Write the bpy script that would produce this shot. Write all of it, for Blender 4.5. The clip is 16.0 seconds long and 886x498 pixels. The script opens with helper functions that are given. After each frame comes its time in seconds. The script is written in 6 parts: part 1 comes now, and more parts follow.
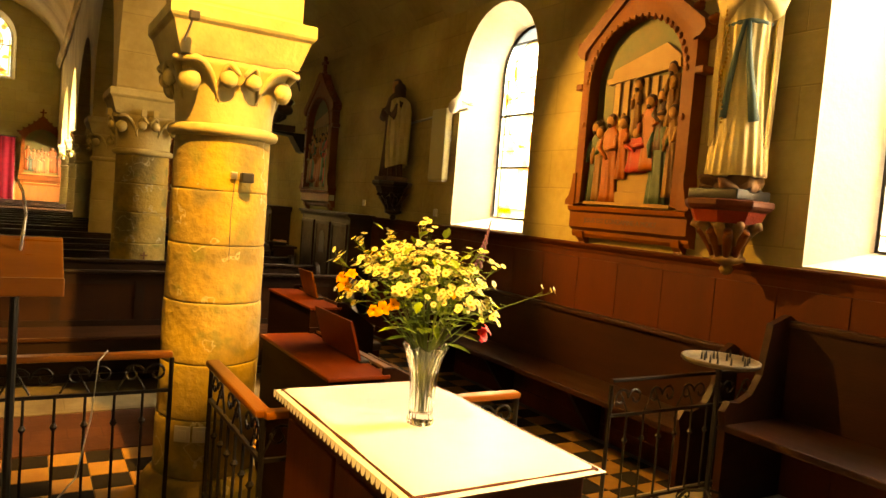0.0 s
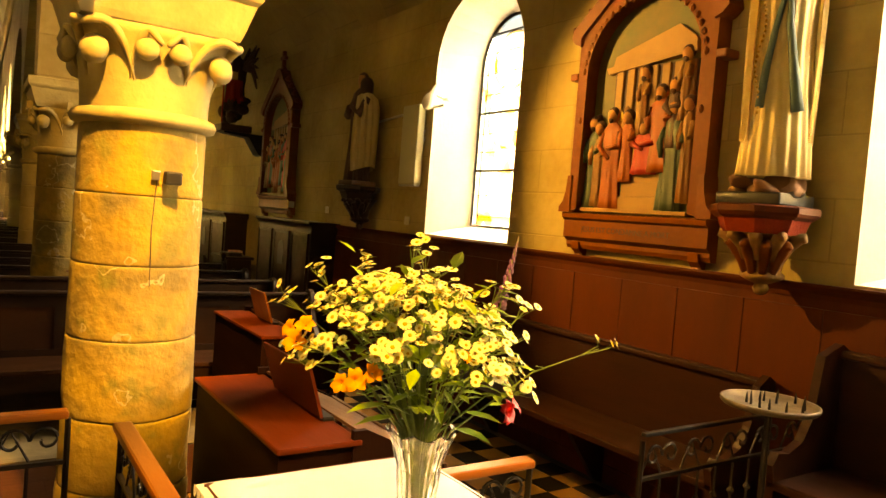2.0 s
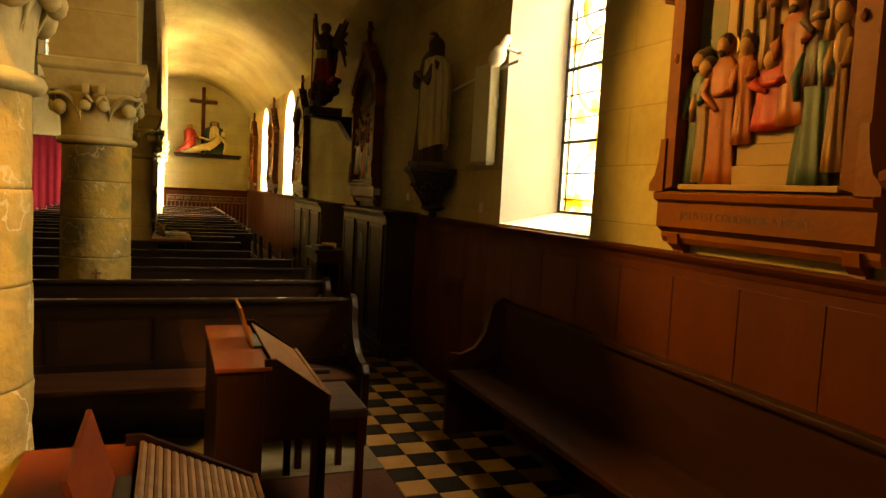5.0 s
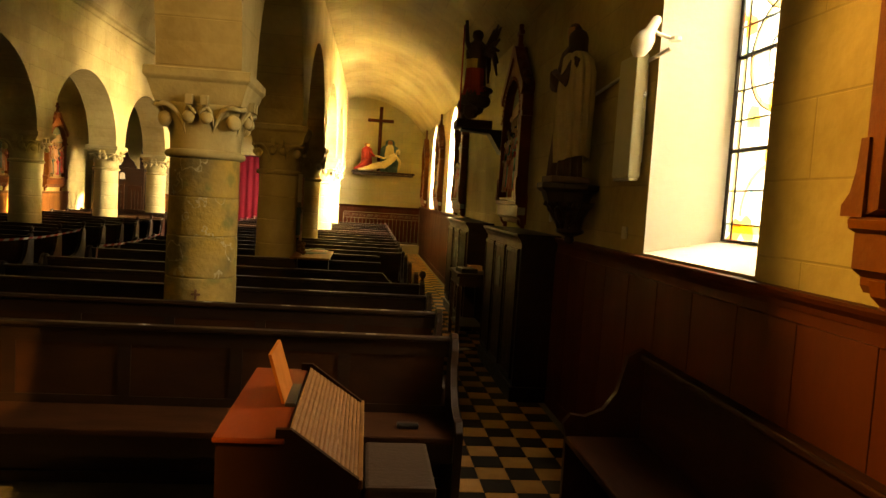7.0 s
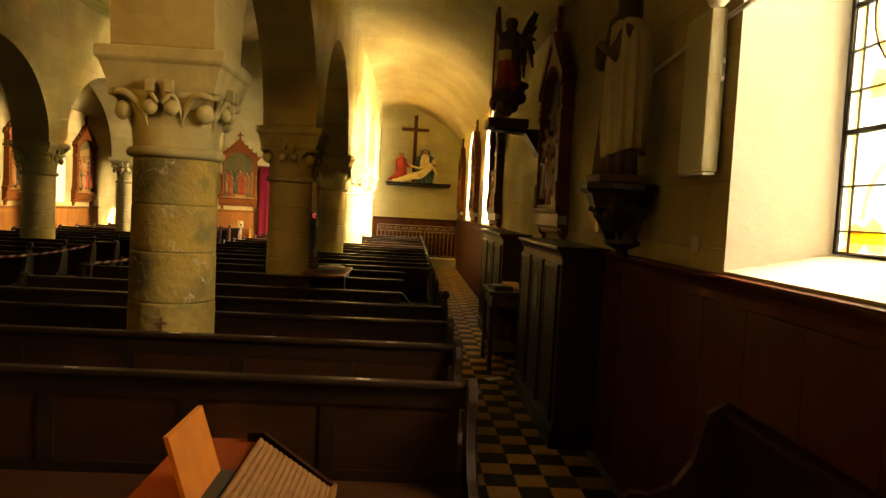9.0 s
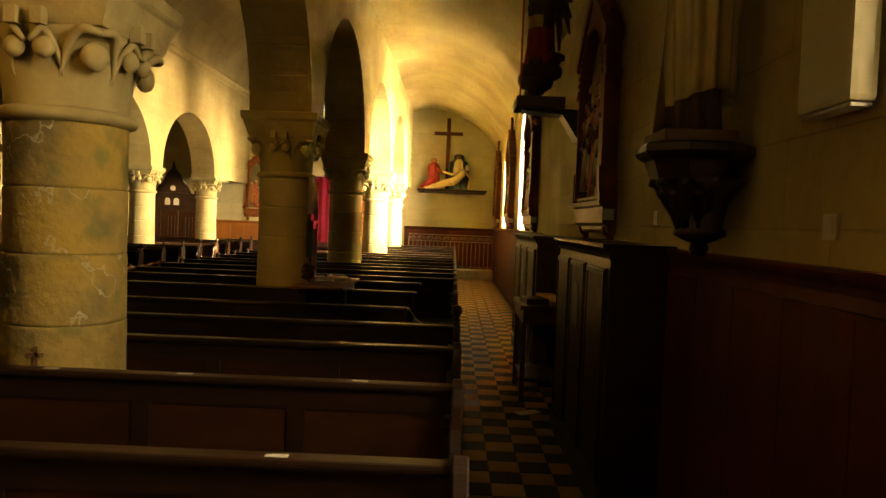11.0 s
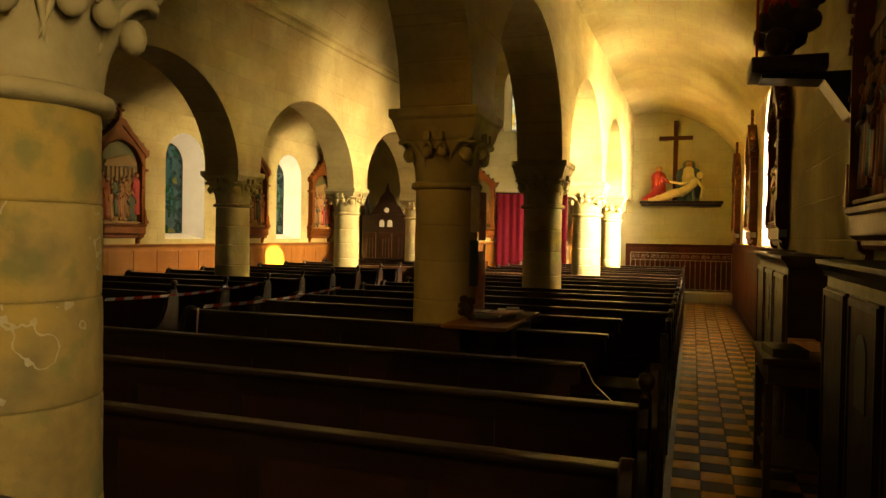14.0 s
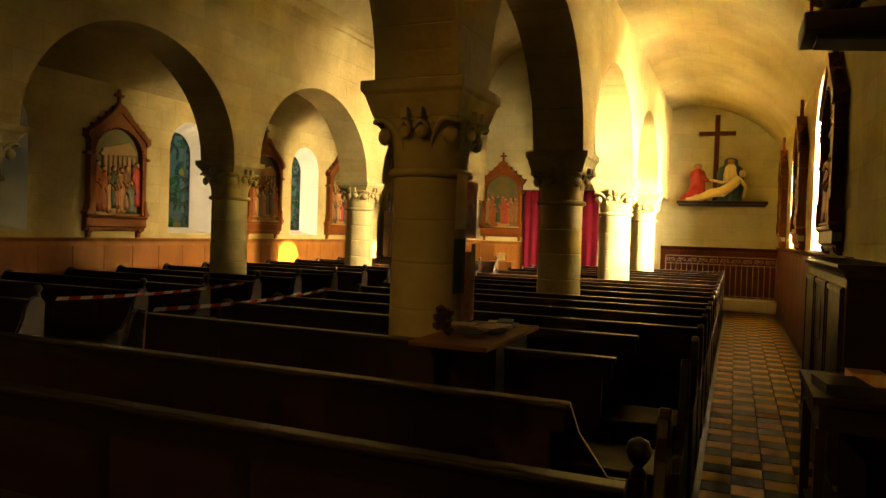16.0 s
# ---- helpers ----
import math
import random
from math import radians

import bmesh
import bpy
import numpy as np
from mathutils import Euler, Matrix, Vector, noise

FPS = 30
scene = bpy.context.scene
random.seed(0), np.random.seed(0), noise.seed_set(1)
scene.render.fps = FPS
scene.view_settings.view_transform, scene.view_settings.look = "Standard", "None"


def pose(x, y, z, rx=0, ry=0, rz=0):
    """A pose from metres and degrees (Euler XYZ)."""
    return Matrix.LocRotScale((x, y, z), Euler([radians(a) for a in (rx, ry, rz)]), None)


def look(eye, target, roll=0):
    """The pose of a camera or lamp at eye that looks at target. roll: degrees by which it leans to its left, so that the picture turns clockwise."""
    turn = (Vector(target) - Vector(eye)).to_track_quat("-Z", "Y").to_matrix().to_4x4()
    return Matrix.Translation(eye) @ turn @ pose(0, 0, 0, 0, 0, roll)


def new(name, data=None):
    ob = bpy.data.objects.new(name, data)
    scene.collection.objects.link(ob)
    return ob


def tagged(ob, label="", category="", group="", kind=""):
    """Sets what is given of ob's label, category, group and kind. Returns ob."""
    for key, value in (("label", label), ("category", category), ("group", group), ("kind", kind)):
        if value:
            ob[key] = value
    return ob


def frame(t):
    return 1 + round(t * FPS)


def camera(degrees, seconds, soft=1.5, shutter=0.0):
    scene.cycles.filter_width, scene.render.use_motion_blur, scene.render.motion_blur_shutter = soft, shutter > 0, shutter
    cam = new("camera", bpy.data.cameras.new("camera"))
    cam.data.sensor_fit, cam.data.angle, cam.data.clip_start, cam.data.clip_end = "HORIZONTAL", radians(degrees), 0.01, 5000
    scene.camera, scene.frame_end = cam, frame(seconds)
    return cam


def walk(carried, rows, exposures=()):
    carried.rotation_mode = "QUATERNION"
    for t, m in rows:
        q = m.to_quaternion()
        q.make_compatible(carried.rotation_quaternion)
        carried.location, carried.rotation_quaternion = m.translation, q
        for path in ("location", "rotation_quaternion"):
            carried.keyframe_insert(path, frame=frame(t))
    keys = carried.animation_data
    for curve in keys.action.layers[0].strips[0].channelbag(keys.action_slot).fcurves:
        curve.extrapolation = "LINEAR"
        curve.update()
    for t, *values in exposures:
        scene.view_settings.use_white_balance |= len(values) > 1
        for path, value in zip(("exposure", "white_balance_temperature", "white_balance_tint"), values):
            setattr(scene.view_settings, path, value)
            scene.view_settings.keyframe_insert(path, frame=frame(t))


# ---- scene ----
cam = camera(64.5, 16.0)
# seconds, eye x, y, z, yaw, pitch, roll
ROWS = [
    (0, 0.002, 0.000, 1.617, -30.79, -3.34, -4.70),
    (0.5, 0.083, 0.154, 1.612, -31.13, -3.56, -4.41),
    (1, 0.193, 0.331, 1.615, -30.60, -3.18, -4.47),
    (1.5, 0.253, 0.499, 1.611, -30.08, -3.31, -4.65),
    (2, 0.318, 0.687, 1.620, -33.72, -2.58, -4.55),
    (2.5, 0.382, 0.800, 1.624, -34.79, -2.96, -4.08),
    (3, 0.536, 0.972, 1.625, -35.15, -3.74, -3.78),
    (5.5, 1.701, 1.584, 1.680, -17.27, -4.31, -3.37),
    (6, 1.876, 1.772, 1.692, -13.97, -4.11, -3.91),
    (6.5, 2.030, 1.954, 1.687, -9.22, -4.65, -3.83),
    (7, 2.142, 2.150, 1.695, -6.05, -3.98, -3.62),
    (7.5, 2.194, 2.384, 1.692, -6.64, -3.35, -2.55),
    (8, 2.250, 2.633, 1.690, -6.13, -3.08, -2.29),
    (8.5, 2.315, 2.850, 1.681, -4.10, -3.19, -2.76),
    (11, 2.637, 4.345, 1.530, 0.88, -2.19, -2.21),
    (11.5, 2.734, 4.653, 1.513, 5.10, -2.28, -3.74),
    (12, 2.796, 4.890, 1.522, 7.56, -2.41, -2.34),
    (12.5, 2.815, 5.145, 1.537, 9.45, -2.24, -1.40),
    (13, 2.851, 5.384, 1.533, 14.39, -1.89, -2.98),
    (13.5, 2.857, 5.617, 1.528, 17.63, -1.94, -2.14),
    (14, 2.830, 5.846, 1.541, 19.53, -1.20, -0.94),
    (14.5, 2.828, 6.061, 1.538, 21.25, -1.20, -1.66),
    (15, 2.856, 6.289, 1.539, 23.31, -1.58, -2.47),
    (15.5, 2.880, 6.513, 1.537, 23.41, -1.20, -2.32),
    (16, 2.886, 6.769, 1.536, 22.64, -1.36, -1.83),
]
walk(cam, [(t, pose(x, y, z, 90 + pitch, roll, yaw)) for t, x, y, z, yaw, pitch, roll in ROWS],
     [(0, 3.05, 10000, 20), (3.0, 3.1, 10000, 20), (5.5, 2.15, 9500, 20), (8.5, 2.2, 9200, 18), (11, 2.05, 9600, 20), (16, 1.85, 9600, 20)])
# ---------------------------------------------------------------- light
world = bpy.data.worlds.new("sky")
scene.world = world
world.use_nodes = True
wt = world.node_tree
sky = wt.nodes.new("ShaderNodeTexSky")
sky.sky_type, sky.sun_disc = "NISHITA", False
sky.sun_elevation, sky.sun_rotation = radians(20), radians(80)
wt.links.new(sky.outputs[0], wt.nodes["Background"].inputs[0])
wt.nodes["Background"].inputs[1].default_value = 0.05


def lamp(name, kind, m, energy, color, **kw):
    data = bpy.data.lights.new(name, kind)
    data.energy, data.color = energy, color
    for k, v in kw.items():
        if k == "size":
            data.shape = "RECTANGLE"
            data.size, data.size_y = v
        elif k == "spread":
            data.spread = radians(v)
        elif k == "angle":
            data.angle = v
        elif k == "soft":
            data.shadow_soft_size = v
        elif k == "cone":
            data.spot_size, data.spot_blend = radians(v), 0.5
    ob = new(name, data)
    ob.matrix_world = m
    return ob


DAY = (1.0, 0.94, 0.74)
WARM = (1.0, 0.60, 0.16)
# south windows: centre y, strength of the daylight behind the glass
SOUTH = [(1.74, 38), (5.57, 36), (16.4, 300), (20.4, 300)]
NORTH = [(12.9, 0.4), (16.55, 1.5), (20.1, 4)]
for yc, e in SOUTH[:2]:
    lamp("window_daylight", "AREA", look((4.62, yc, 2.7), (3.0, yc, 1.5)), e, DAY, size=(1.0, 2.3), spread=125)
for yc, e in SOUTH[2:]:
    lamp("window_daylight", "AREA", look((4.62, yc, 2.6), (0, yc + 2.9, 2.3)), e, DAY, size=(1.0, 2.3), spread=82)
for yc, e in NORTH:
    lamp("window_daylight", "AREA", look((-6.75, yc, 2.5), (0, yc, 1.9)), e, (0.9, 1.0, 0.9), size=(0.8, 1.9))
# west window: middle x, half width, sill, springing
WEST = (-1.18, 0.72, 4.42, 5.5)
lamp("window_daylight", "AREA", look((WEST[0], 25.2, 5.4), (WEST[0], 0, 2.5)), 9, DAY, size=(1.5, 2.2))
# unseen lamps over the chancel and the nave, high above the walk
lamp("chancel_spot", "SPOT", look((0.75, 0.9, 4.75), (0.78, 3.5, 2.0)), 500, WARM, cone=25, soft=0.05)
# fill spot with no fitting, added to brighten the side altar and flowers
lamp("altar_fill_spot", "SPOT", look((0.2, 0.2, 4.6), (1.12, 1.95, 1.0)), 200, WARM, cone=26, soft=0.06)
lamp("wall_spot", "SPOT", look((1.40, 5.65, 3.15), (3.78, 2.55, 1.65)), 115, WARM, cone=66, soft=0.04)
# two added fills without fittings: upper second column, then faint glow in the nave
lamp("pier_fill_spot", "SPOT", look((-0.6, 2.6, 4.7), (0.95, 6.9, 3.0)), 75, WARM, cone=24, soft=0.05)
lamp("nave_fill", "POINT", pose(-1.0, 4.6, 4.5), 0.4, WARM, soft=0.12)
# low sun from the south-west
lamp("sun", "SUN", look((0, 0, 0), (-1.0, 0.30, -0.215)), 19.0, (1.0, 0.86, 0.5), angle=radians(0.6))

# ---------------------------------------------------------------- helpers


def part(name, bm, material, parent=None, label="", smooth=False):
    me = bpy.data.meshes.new(name)
    bmesh.ops.recalc_face_normals(bm, faces=bm.faces)
    bm.to_mesh(me)
    bm.free()
    me.materials.append(material)
    if smooth:
        for p in me.polygons:
            p.use_smooth = True
    ob = new(name, me)
    if parent is not None:
        ob.parent = parent
    if label:
        ob["label"] = label
    return ob


def thing(name, label, category, at=(0, 0, 0), rz=0, group="", kind=""):
    ob = new(name)
    ob.empty_display_size = 0.1
    ob.matrix_world = pose(*at, 0, 0, rz)
    return tagged(ob, label, category, group, kind)


def structure(name, bm, material, label, smooth=False):
    ob = part(name, bm, material, None, "", smooth)
    return tagged(ob, label, name.split("_")[0], "", "structure")


def box(bm, x0, x1, y0, y1, z0, z1, bevel=0.0):
    r = bmesh.ops.create_cube(bm, size=1.0)
    v = r["verts"]
    for p in v:
        p.co = Vector((x0 + (p.co.x + 0.5) * (x1 - x0), y0 + (p.co.y + 0.5) * (y1 - y0), z0 + (p.co.z + 0.5) * (z1 - z0)))
    if bevel:
        edges = list({e for p in v for e in p.link_edges})
        bmesh.ops.bevel(bm, geom=edges, offset=bevel, segments=2, affect="EDGES", profile=0.6)
    return bm


def boxes(*specs, bevel=0.0):
    bm = bmesh.new()
    for s in specs:
        box(bm, *s, bevel=bevel)
    return bm


def lathe(profile, n=24, bm=None, cx=0, cy=0, a0=0.0):
    """Turn a profile of (radius, height) round the upright axis."""
    bm = bm or bmesh.new()
    rings = []
    for r, z in profile:
        rings.append([bm.verts.new((cx + r * math.cos(a0 + 2 * math.pi * i / n), cy + r * math.sin(a0 + 2 * math.pi * i / n), z)) for i in range(n)])
    for a, b in zip(rings, rings[1:]):
        for i in range(n):
            bm.faces.new((a[i], a[(i + 1) % n], b[(i + 1) % n], b[i]))
    bm.faces.new(rings[0][::-1])
    bm.faces.new(rings[-1])
    return bm


def prism(poly, d0, d1, axis="y", bm=None):
    """Extrude a polygon of (a, b) between d0 and d1 along an axis: x takes (y, z), y takes (x, z), z takes (x, y)."""
    bm = bm or bmesh.new()

    def at(a, b, d):
        return {"x": (d, a, b), "y": (a, d, b), "z": (a, b, d)}[axis]

    lo = [bm.verts.new(at(a, b, d0)) for a, b in poly]
    hi = [bm.verts.new(at(a, b, d1)) for a, b in poly]
    n = len(poly)
    bm.faces.new(lo)
    bm.faces.new(hi[::-1])
    for i in range(n):
        bm.faces.new((lo[i], lo[(i + 1) % n], hi[(i + 1) % n], hi[i]))
    return bm


def rod(bm, pts, r, n=6):
    """A round bar along points."""
    pts = [Vector(p) for p in pts]
    rings = []
    for i, p in enumerate(pts):
        d = (pts[min(i + 1, len(pts) - 1)] - pts[max(i - 1, 0)]).normalized()
        u = d.cross(Vector((0, 0, 1)) if abs(d.z) < 0.95 else Vector((1, 0, 0))).normalized()
        w = d.cross(u)
        rr = r[i] if isinstance(r, (list, tuple)) else r
        rings.append([bm.verts.new(p + rr * (math.cos(2 * math.pi * k / n) * u + math.sin(2 * math.pi * k / n) * w)) for k in range(n)])
    for a, b in zip(rings, rings[1:]):
        for k in range(n):
            bm.faces.new((a[k], a[(k + 1) % n], b[(k + 1) % n], b[k]))
    bm.faces.new(rings[0][::-1])
    bm.faces.new(rings[-1])
    return bm


def arc(c, half, z0, zs, n=12, rise=None):
    """Outline of a round-headed opening, from its lower left over the head to its lower right."""
    rise = rise or half
    pts = [(c - half, z0)]
    for i in range(n + 1):
        a = math.pi * (1 - i / n)
        pts.append((c + half * math.cos(a), zs + rise * math.sin(a)))
    return pts + [(c + half, z0)]


def pierced(face, back, s0, s1, z0, z1, openings, at):
    """A wall with openings: each is a front and a back outline; at(s, d, z) gives the place."""
    bm = bmesh.new()

    def quad(*p):
        bm.faces.new([bm.verts.new(at(*q)) for q in p])

    for d, k in ((face, 0), (back, 1)):
        cur = s0
        for o in openings:
            pts = o[k]
            a, b = pts[0][0], pts[-1][0]
            quad((cur, d, z0), (a, d, z0), (a, d, z1), (cur, d, z1))
            if pts[0][1] > z0:
                quad((a, d, z0), (b, d, z0), (b, d, pts[-1][1]), (a, d, pts[0][1]))
            for p, q in zip(pts, pts[1:]):
                if abs(q[0] - p[0]) > 1e-5:
                    quad((p[0], d, p[1]), (q[0], d, q[1]), (q[0], d, z1), (p[0], d, z1))
            cur = b
        quad((cur, d, z0), (s1, d, z0), (s1, d, z1), (cur, d, z1))
    for o in openings:
        f, b = o[0], o[1]
        m = len(f)
        for i in range(m):
            j = (i + 1) % m
            if j == 0 and f[0][1] <= z0 + 1e-6:
                continue
            quad((f[i][0], face, f[i][1]), (f[j][0], face, f[j][1]), (b[j][0], back, b[j][1]), (b[i][0], back, b[i][1]))
    quad((s0, face, z0), (s0, back, z0), (s0, back, z1), (s0, face, z1))
    quad((s1, face, z0), (s1, back, z0), (s1, back, z1), (s1, face, z1))
    quad((s0, face, z1), (s1, face, z1), (s1, back, z1), (s0, back, z1))
    bmesh.ops.remove_doubles(bm, verts=bm.verts, dist=1e-4)
    return bm


# ---------------------------------------------------------------- materials


def material(name, color, other=None, rough=0.7, metal=0.0, scale=3.0, fine=40.0, amount=0.5, bump=0.15, depth=0.01, joints=None, vary=0.0, coat=0.0, stretch=None, spec=0.35, worn=False):
    """Two scales of noise between two colours, with relief; joints: (block length, height, axis pair) of coursed stone."""
    m = bpy.data.materials.new(name)
    m.use_nodes = True
    t = m.node_tree
    b = t.nodes["Principled BSDF"]
    b.inputs["Metallic"].default_value = metal
    b.inputs["Specular IOR Level"].default_value = spec
    if coat:
        b.inputs["Coat Weight"].default_value = coat
        b.inputs["Coat Roughness"].default_value = 0.25
    other = other or tuple(c * 0.6 for c in color)
    geo = t.nodes.new("ShaderNodeTexCoord")
    src = geo.outputs["Object"]
    if stretch:
        mp = t.nodes.new("ShaderNodeMapping")
        mp.inputs["Scale"].default_value = stretch
        t.links.new(src, mp.inputs[0])
        src = mp.outputs[0]
    n1, n2 = t.nodes.new("ShaderNodeTexNoise"), t.nodes.new("ShaderNodeTexNoise")
    n1.inputs["Scale"].default_value, n1.inputs["Detail"].default_value = scale, 5
    n2.inputs["Scale"].default_value, n2.inputs["Detail"].default_value = fine, 4
    t.links.new(src, n1.inputs["Vector"])
    t.links.new(src, n2.inputs["Vector"])
    ramp = t.nodes.new("ShaderNodeMapRange")
    ramp.inputs[1].default_value, ramp.inputs[2].default_value = 0.3, 0.7
    t.links.new(n1.outputs[0], ramp.inputs[0])
    add = t.nodes.new("ShaderNodeMath")
    add.operation = "MULTIPLY_ADD"
    add.inputs[1].default_value, add.inputs[2].default_value = 0.6 * amount, -0.3 * amount
    t.links.new(n2.outputs[0], add.inputs[0])
    add2 = t.nodes.new("ShaderNodeMath")
    add2.operation, add2.use_clamp = "MULTIPLY_ADD", True
    add2.inputs[1].default_value = amount
    t.links.new(ramp.outputs[0], add2.inputs[0])
    t.links.new(add.outputs[0], add2.inputs[2])
    mix = t.nodes.new("ShaderNodeMix")
    mix.data_type = "RGBA"
    mix.inputs[6].default_value, mix.inputs[7].default_value = (*color, 1), (*other, 1)
    t.links.new(add2.outputs[0], mix.inputs[0])
    out = mix.outputs[2]
    height = n2.outputs[0]
    if vary:
        info = t.nodes.new("ShaderNodeObjectInfo")
        hv = t.nodes.new("ShaderNodeHueSaturation")
        mr = t.nodes.new("ShaderNodeMapRange")
        mr.inputs[3].default_value, mr.inputs[4].default_value = 1 - vary, 1 + vary
        t.links.new(info.outputs["Random"], mr.inputs[0])
        t.links.new(mr.outputs[0], hv.inputs["Value"])
        t.links.new(out, hv.inputs["Color"])
        out = hv.outputs[0]
    if worn:
        # each block its own weathering: ochre blooms, dark damp patches and pale cracked lines
        info = t.nodes.new("ShaderNodeObjectInfo")
        off = t.nodes.new("ShaderNodeVectorMath")
        off.operation = "MULTIPLY_ADD"
        off.inputs[0].default_value = (7.0, 3.0, 5.0)
        t.links.new(info.outputs["Random"], off.inputs[1])
        t.links.new(geo.outputs["Object"], off.inputs[2])
        for sc, lo, hi, tint, mode in ((2.6, 0.46, 0.64, (0.36, 0.235, 0.045), 0.85), (3.4, 0.5, 0.64, (0.10, 0.09, 0.042), 0.72), (6.5, 0.55, 0.66, (0.13, 0.13, 0.035), 0.7)):
            nz = t.nodes.new("ShaderNodeTexNoise")
            nz.inputs["Scale"].default_value, nz.inputs["Detail"].default_value = sc, 6
            sh = t.nodes.new("ShaderNodeVectorMath")
            sh.inputs[1].default_value = (sc * 3, sc, sc * 2)
            t.links.new(off.outputs[0], sh.inputs[0])
            t.links.new(sh.outputs[0], nz.inputs["Vector"])
            mr = t.nodes.new("ShaderNodeMapRange")
            mr.inputs[1].default_value, mr.inputs[2].default_value, mr.inputs[4].default_value = lo, hi, mode
            t.links.new(nz.outputs[0], mr.inputs[0])
            mx = t.nodes.new("ShaderNodeMix")
            mx.data_type = "RGBA"
            mx.inputs[7].default_value = (*tint, 1)
            t.links.new(mr.outputs[0], mx.inputs[0])
            t.links.new(out, mx.inputs[6])
            out = mx.outputs[2]
        nz = t.nodes.new("ShaderNodeTexNoise")
        nz.inputs["Scale"].default_value, nz.inputs["Detail"].default_value = 4.0, 4
        t.links.new(off.outputs[0], nz.inputs["Vector"])
        ab = t.nodes.new("ShaderNodeMath")
        ab.operation = "COMPARE"
        ab.inputs[1].default_value, ab.inputs[2].default_value = 0.60, 0.007
        t.links.new(nz.outputs[0], ab.inputs[0])
        mx = t.nodes.new("ShaderNodeMix")
        mx.data_type = "RGBA"
        mx.inputs[7].default_value = (0.42, 0.37, 0.24, 1)
        ml = t.nodes.new("ShaderNodeMath")
        ml.operation = "MULTIPLY"
        t.links.new(ab.outputs[0], ml.inputs[0])
        t.links.new(n2.outputs[0], ml.inputs[1])
        t.links.new(ml.outputs[0], mx.inputs[0])
        t.links.new(out, mx.inputs[6])
        out = mx.outputs[2]
    if joints:
        w, h, pair = joints
        sep, com = t.nodes.new("ShaderNodeSeparateXYZ"), t.nodes.new("ShaderNodeCombineXYZ")
        t.links.new(geo.outputs["Object"], sep.inputs[0])
        t.links.new(sep.outputs["XYZ".index(pair[0])], com.inputs[0])
        t.links.new(sep.outputs["XYZ".index(pair[1])], com.inputs[1])
        br = t.nodes.new("ShaderNodeTexBrick")
        br.inputs["Scale"].default_value = 1.0
        br.inputs["Mortar Size"].default_value = 0.006
        br.inputs["Mortar Smooth"].default_value = 0.6
        br.inputs["Brick Width"].default_value, br.inputs["Row Height"].default_value = w, h
        br.inputs["Color1"].default_value, br.inputs["Color2"].default_value = (1, 1, 1, 1), (0.84, 0.82, 0.8, 1)
        br.inputs["Mortar"].default_value = (0.72, 0.7, 0.66, 1)
        t.links.new(com.outputs[0], br.inputs["Vector"])
        mul = t.nodes.new("ShaderNodeMix")
        mul.data_type, mul.blend_type = "RGBA", "MULTIPLY"
        mul.inputs[0].default_value = 0.75
        t.links.new(out, mul.inputs[6])
        t.links.new(br.outputs["Color"], mul.inputs[7])
        out = mul.outputs[2]
        sub = t.nodes.new("ShaderNodeMath")
        sub.operation = "MULTIPLY_ADD"
        sub.inputs[1].default_value = -0.5
        t.links.new(br.outputs["Fac"], sub.inputs[0])
        t.links.new(height, sub.inputs[2])
        height = sub.outputs[0]
    t.links.new(out, b.inputs["Base Color"])
    rr = t.nodes.new("ShaderNodeMapRange")
    rr.inputs[3].default_value, rr.inputs[4].default_value = max(0.05, rough - 0.1), min(1, rough + 0.1)
    t.links.new(n1.outputs[0], rr.inputs[0])
    t.links.new(rr.outputs[0], b.inputs["Roughness"])
    if bump:
        bp = t.nodes.new("ShaderNodeBump")
        bp.inputs["Strength"].default_value, bp.inputs["Distance"].default_value = bump, depth
        t.links.new(height, bp.inputs["Height"])
        t.links.new(bp.outputs[0], b.inputs["Normal"])
    return m


PLASTER = material("limewashed_stone", (0.45, 0.36, 0.155), (0.27, 0.20, 0.072), 0.9, scale=1.1, fine=14, amount=1.0, bump=0.5, joints=(0.62, 0.31, "YZ"))
PLASTER_X = material("limewashed_stone_end", (0.46, 0.41, 0.22), (0.31, 0.27, 0.13), 0.9, scale=1.1, fine=14, amount=0.7, bump=0.3, joints=(0.62, 0.31, "XZ"))
REVEAL = material("white_limewash", (0.74, 0.71, 0.62), (0.6, 0.55, 0.45), 0.9, scale=3, fine=25, amount=0.4, bump=0.25)
VAULT = material("pale_vault_blocks", (0.45, 0.37, 0.17), (0.28, 0.215, 0.085), 0.9, scale=0.9, fine=12, amount=1.0, bump=0.45, joints=(0.34, 0.6, "XY"))
STONE = material("worn_limestone", (0.33, 0.225, 0.062), (0.16, 0.11, 0.032), 0.88, scale=2.6, fine=22, amount=1.0, bump=0.8, depth=0.012, vary=0.06, worn=True)
PALESTONE = material("smooth_limestone", (0.44, 0.36, 0.17), (0.28, 0.215, 0.09), 0.88, scale=2.2, fine=17, amount=0.8, bump=0.5, depth=0.012, vary=0.08)
CARVED = material("carved_limestone", (0.36, 0.29, 0.125), (0.22, 0.17, 0.07), 0.85, scale=6, fine=30, amount=0.7, bump=0.35, vary=0.05)
DARKWOOD = material("dark_stained_oak", (0.018, 0.007, 0.0025), (0.008, 0.003, 0.0012), 0.42, scale=2, fine=18, amount=0.8, bump=0.12, coat=0.0, stretch=(1, 6, 6), vary=0.15, spec=0.3)
PEWPANEL = material("pew_panel_oak", (0.034, 0.011, 0.003), (0.016, 0.005, 0.0015), 0.5, scale=2, fine=18, amount=0.8, bump=0.12, stretch=(1.5, 6, 5), vary=0.15, spec=0.2)
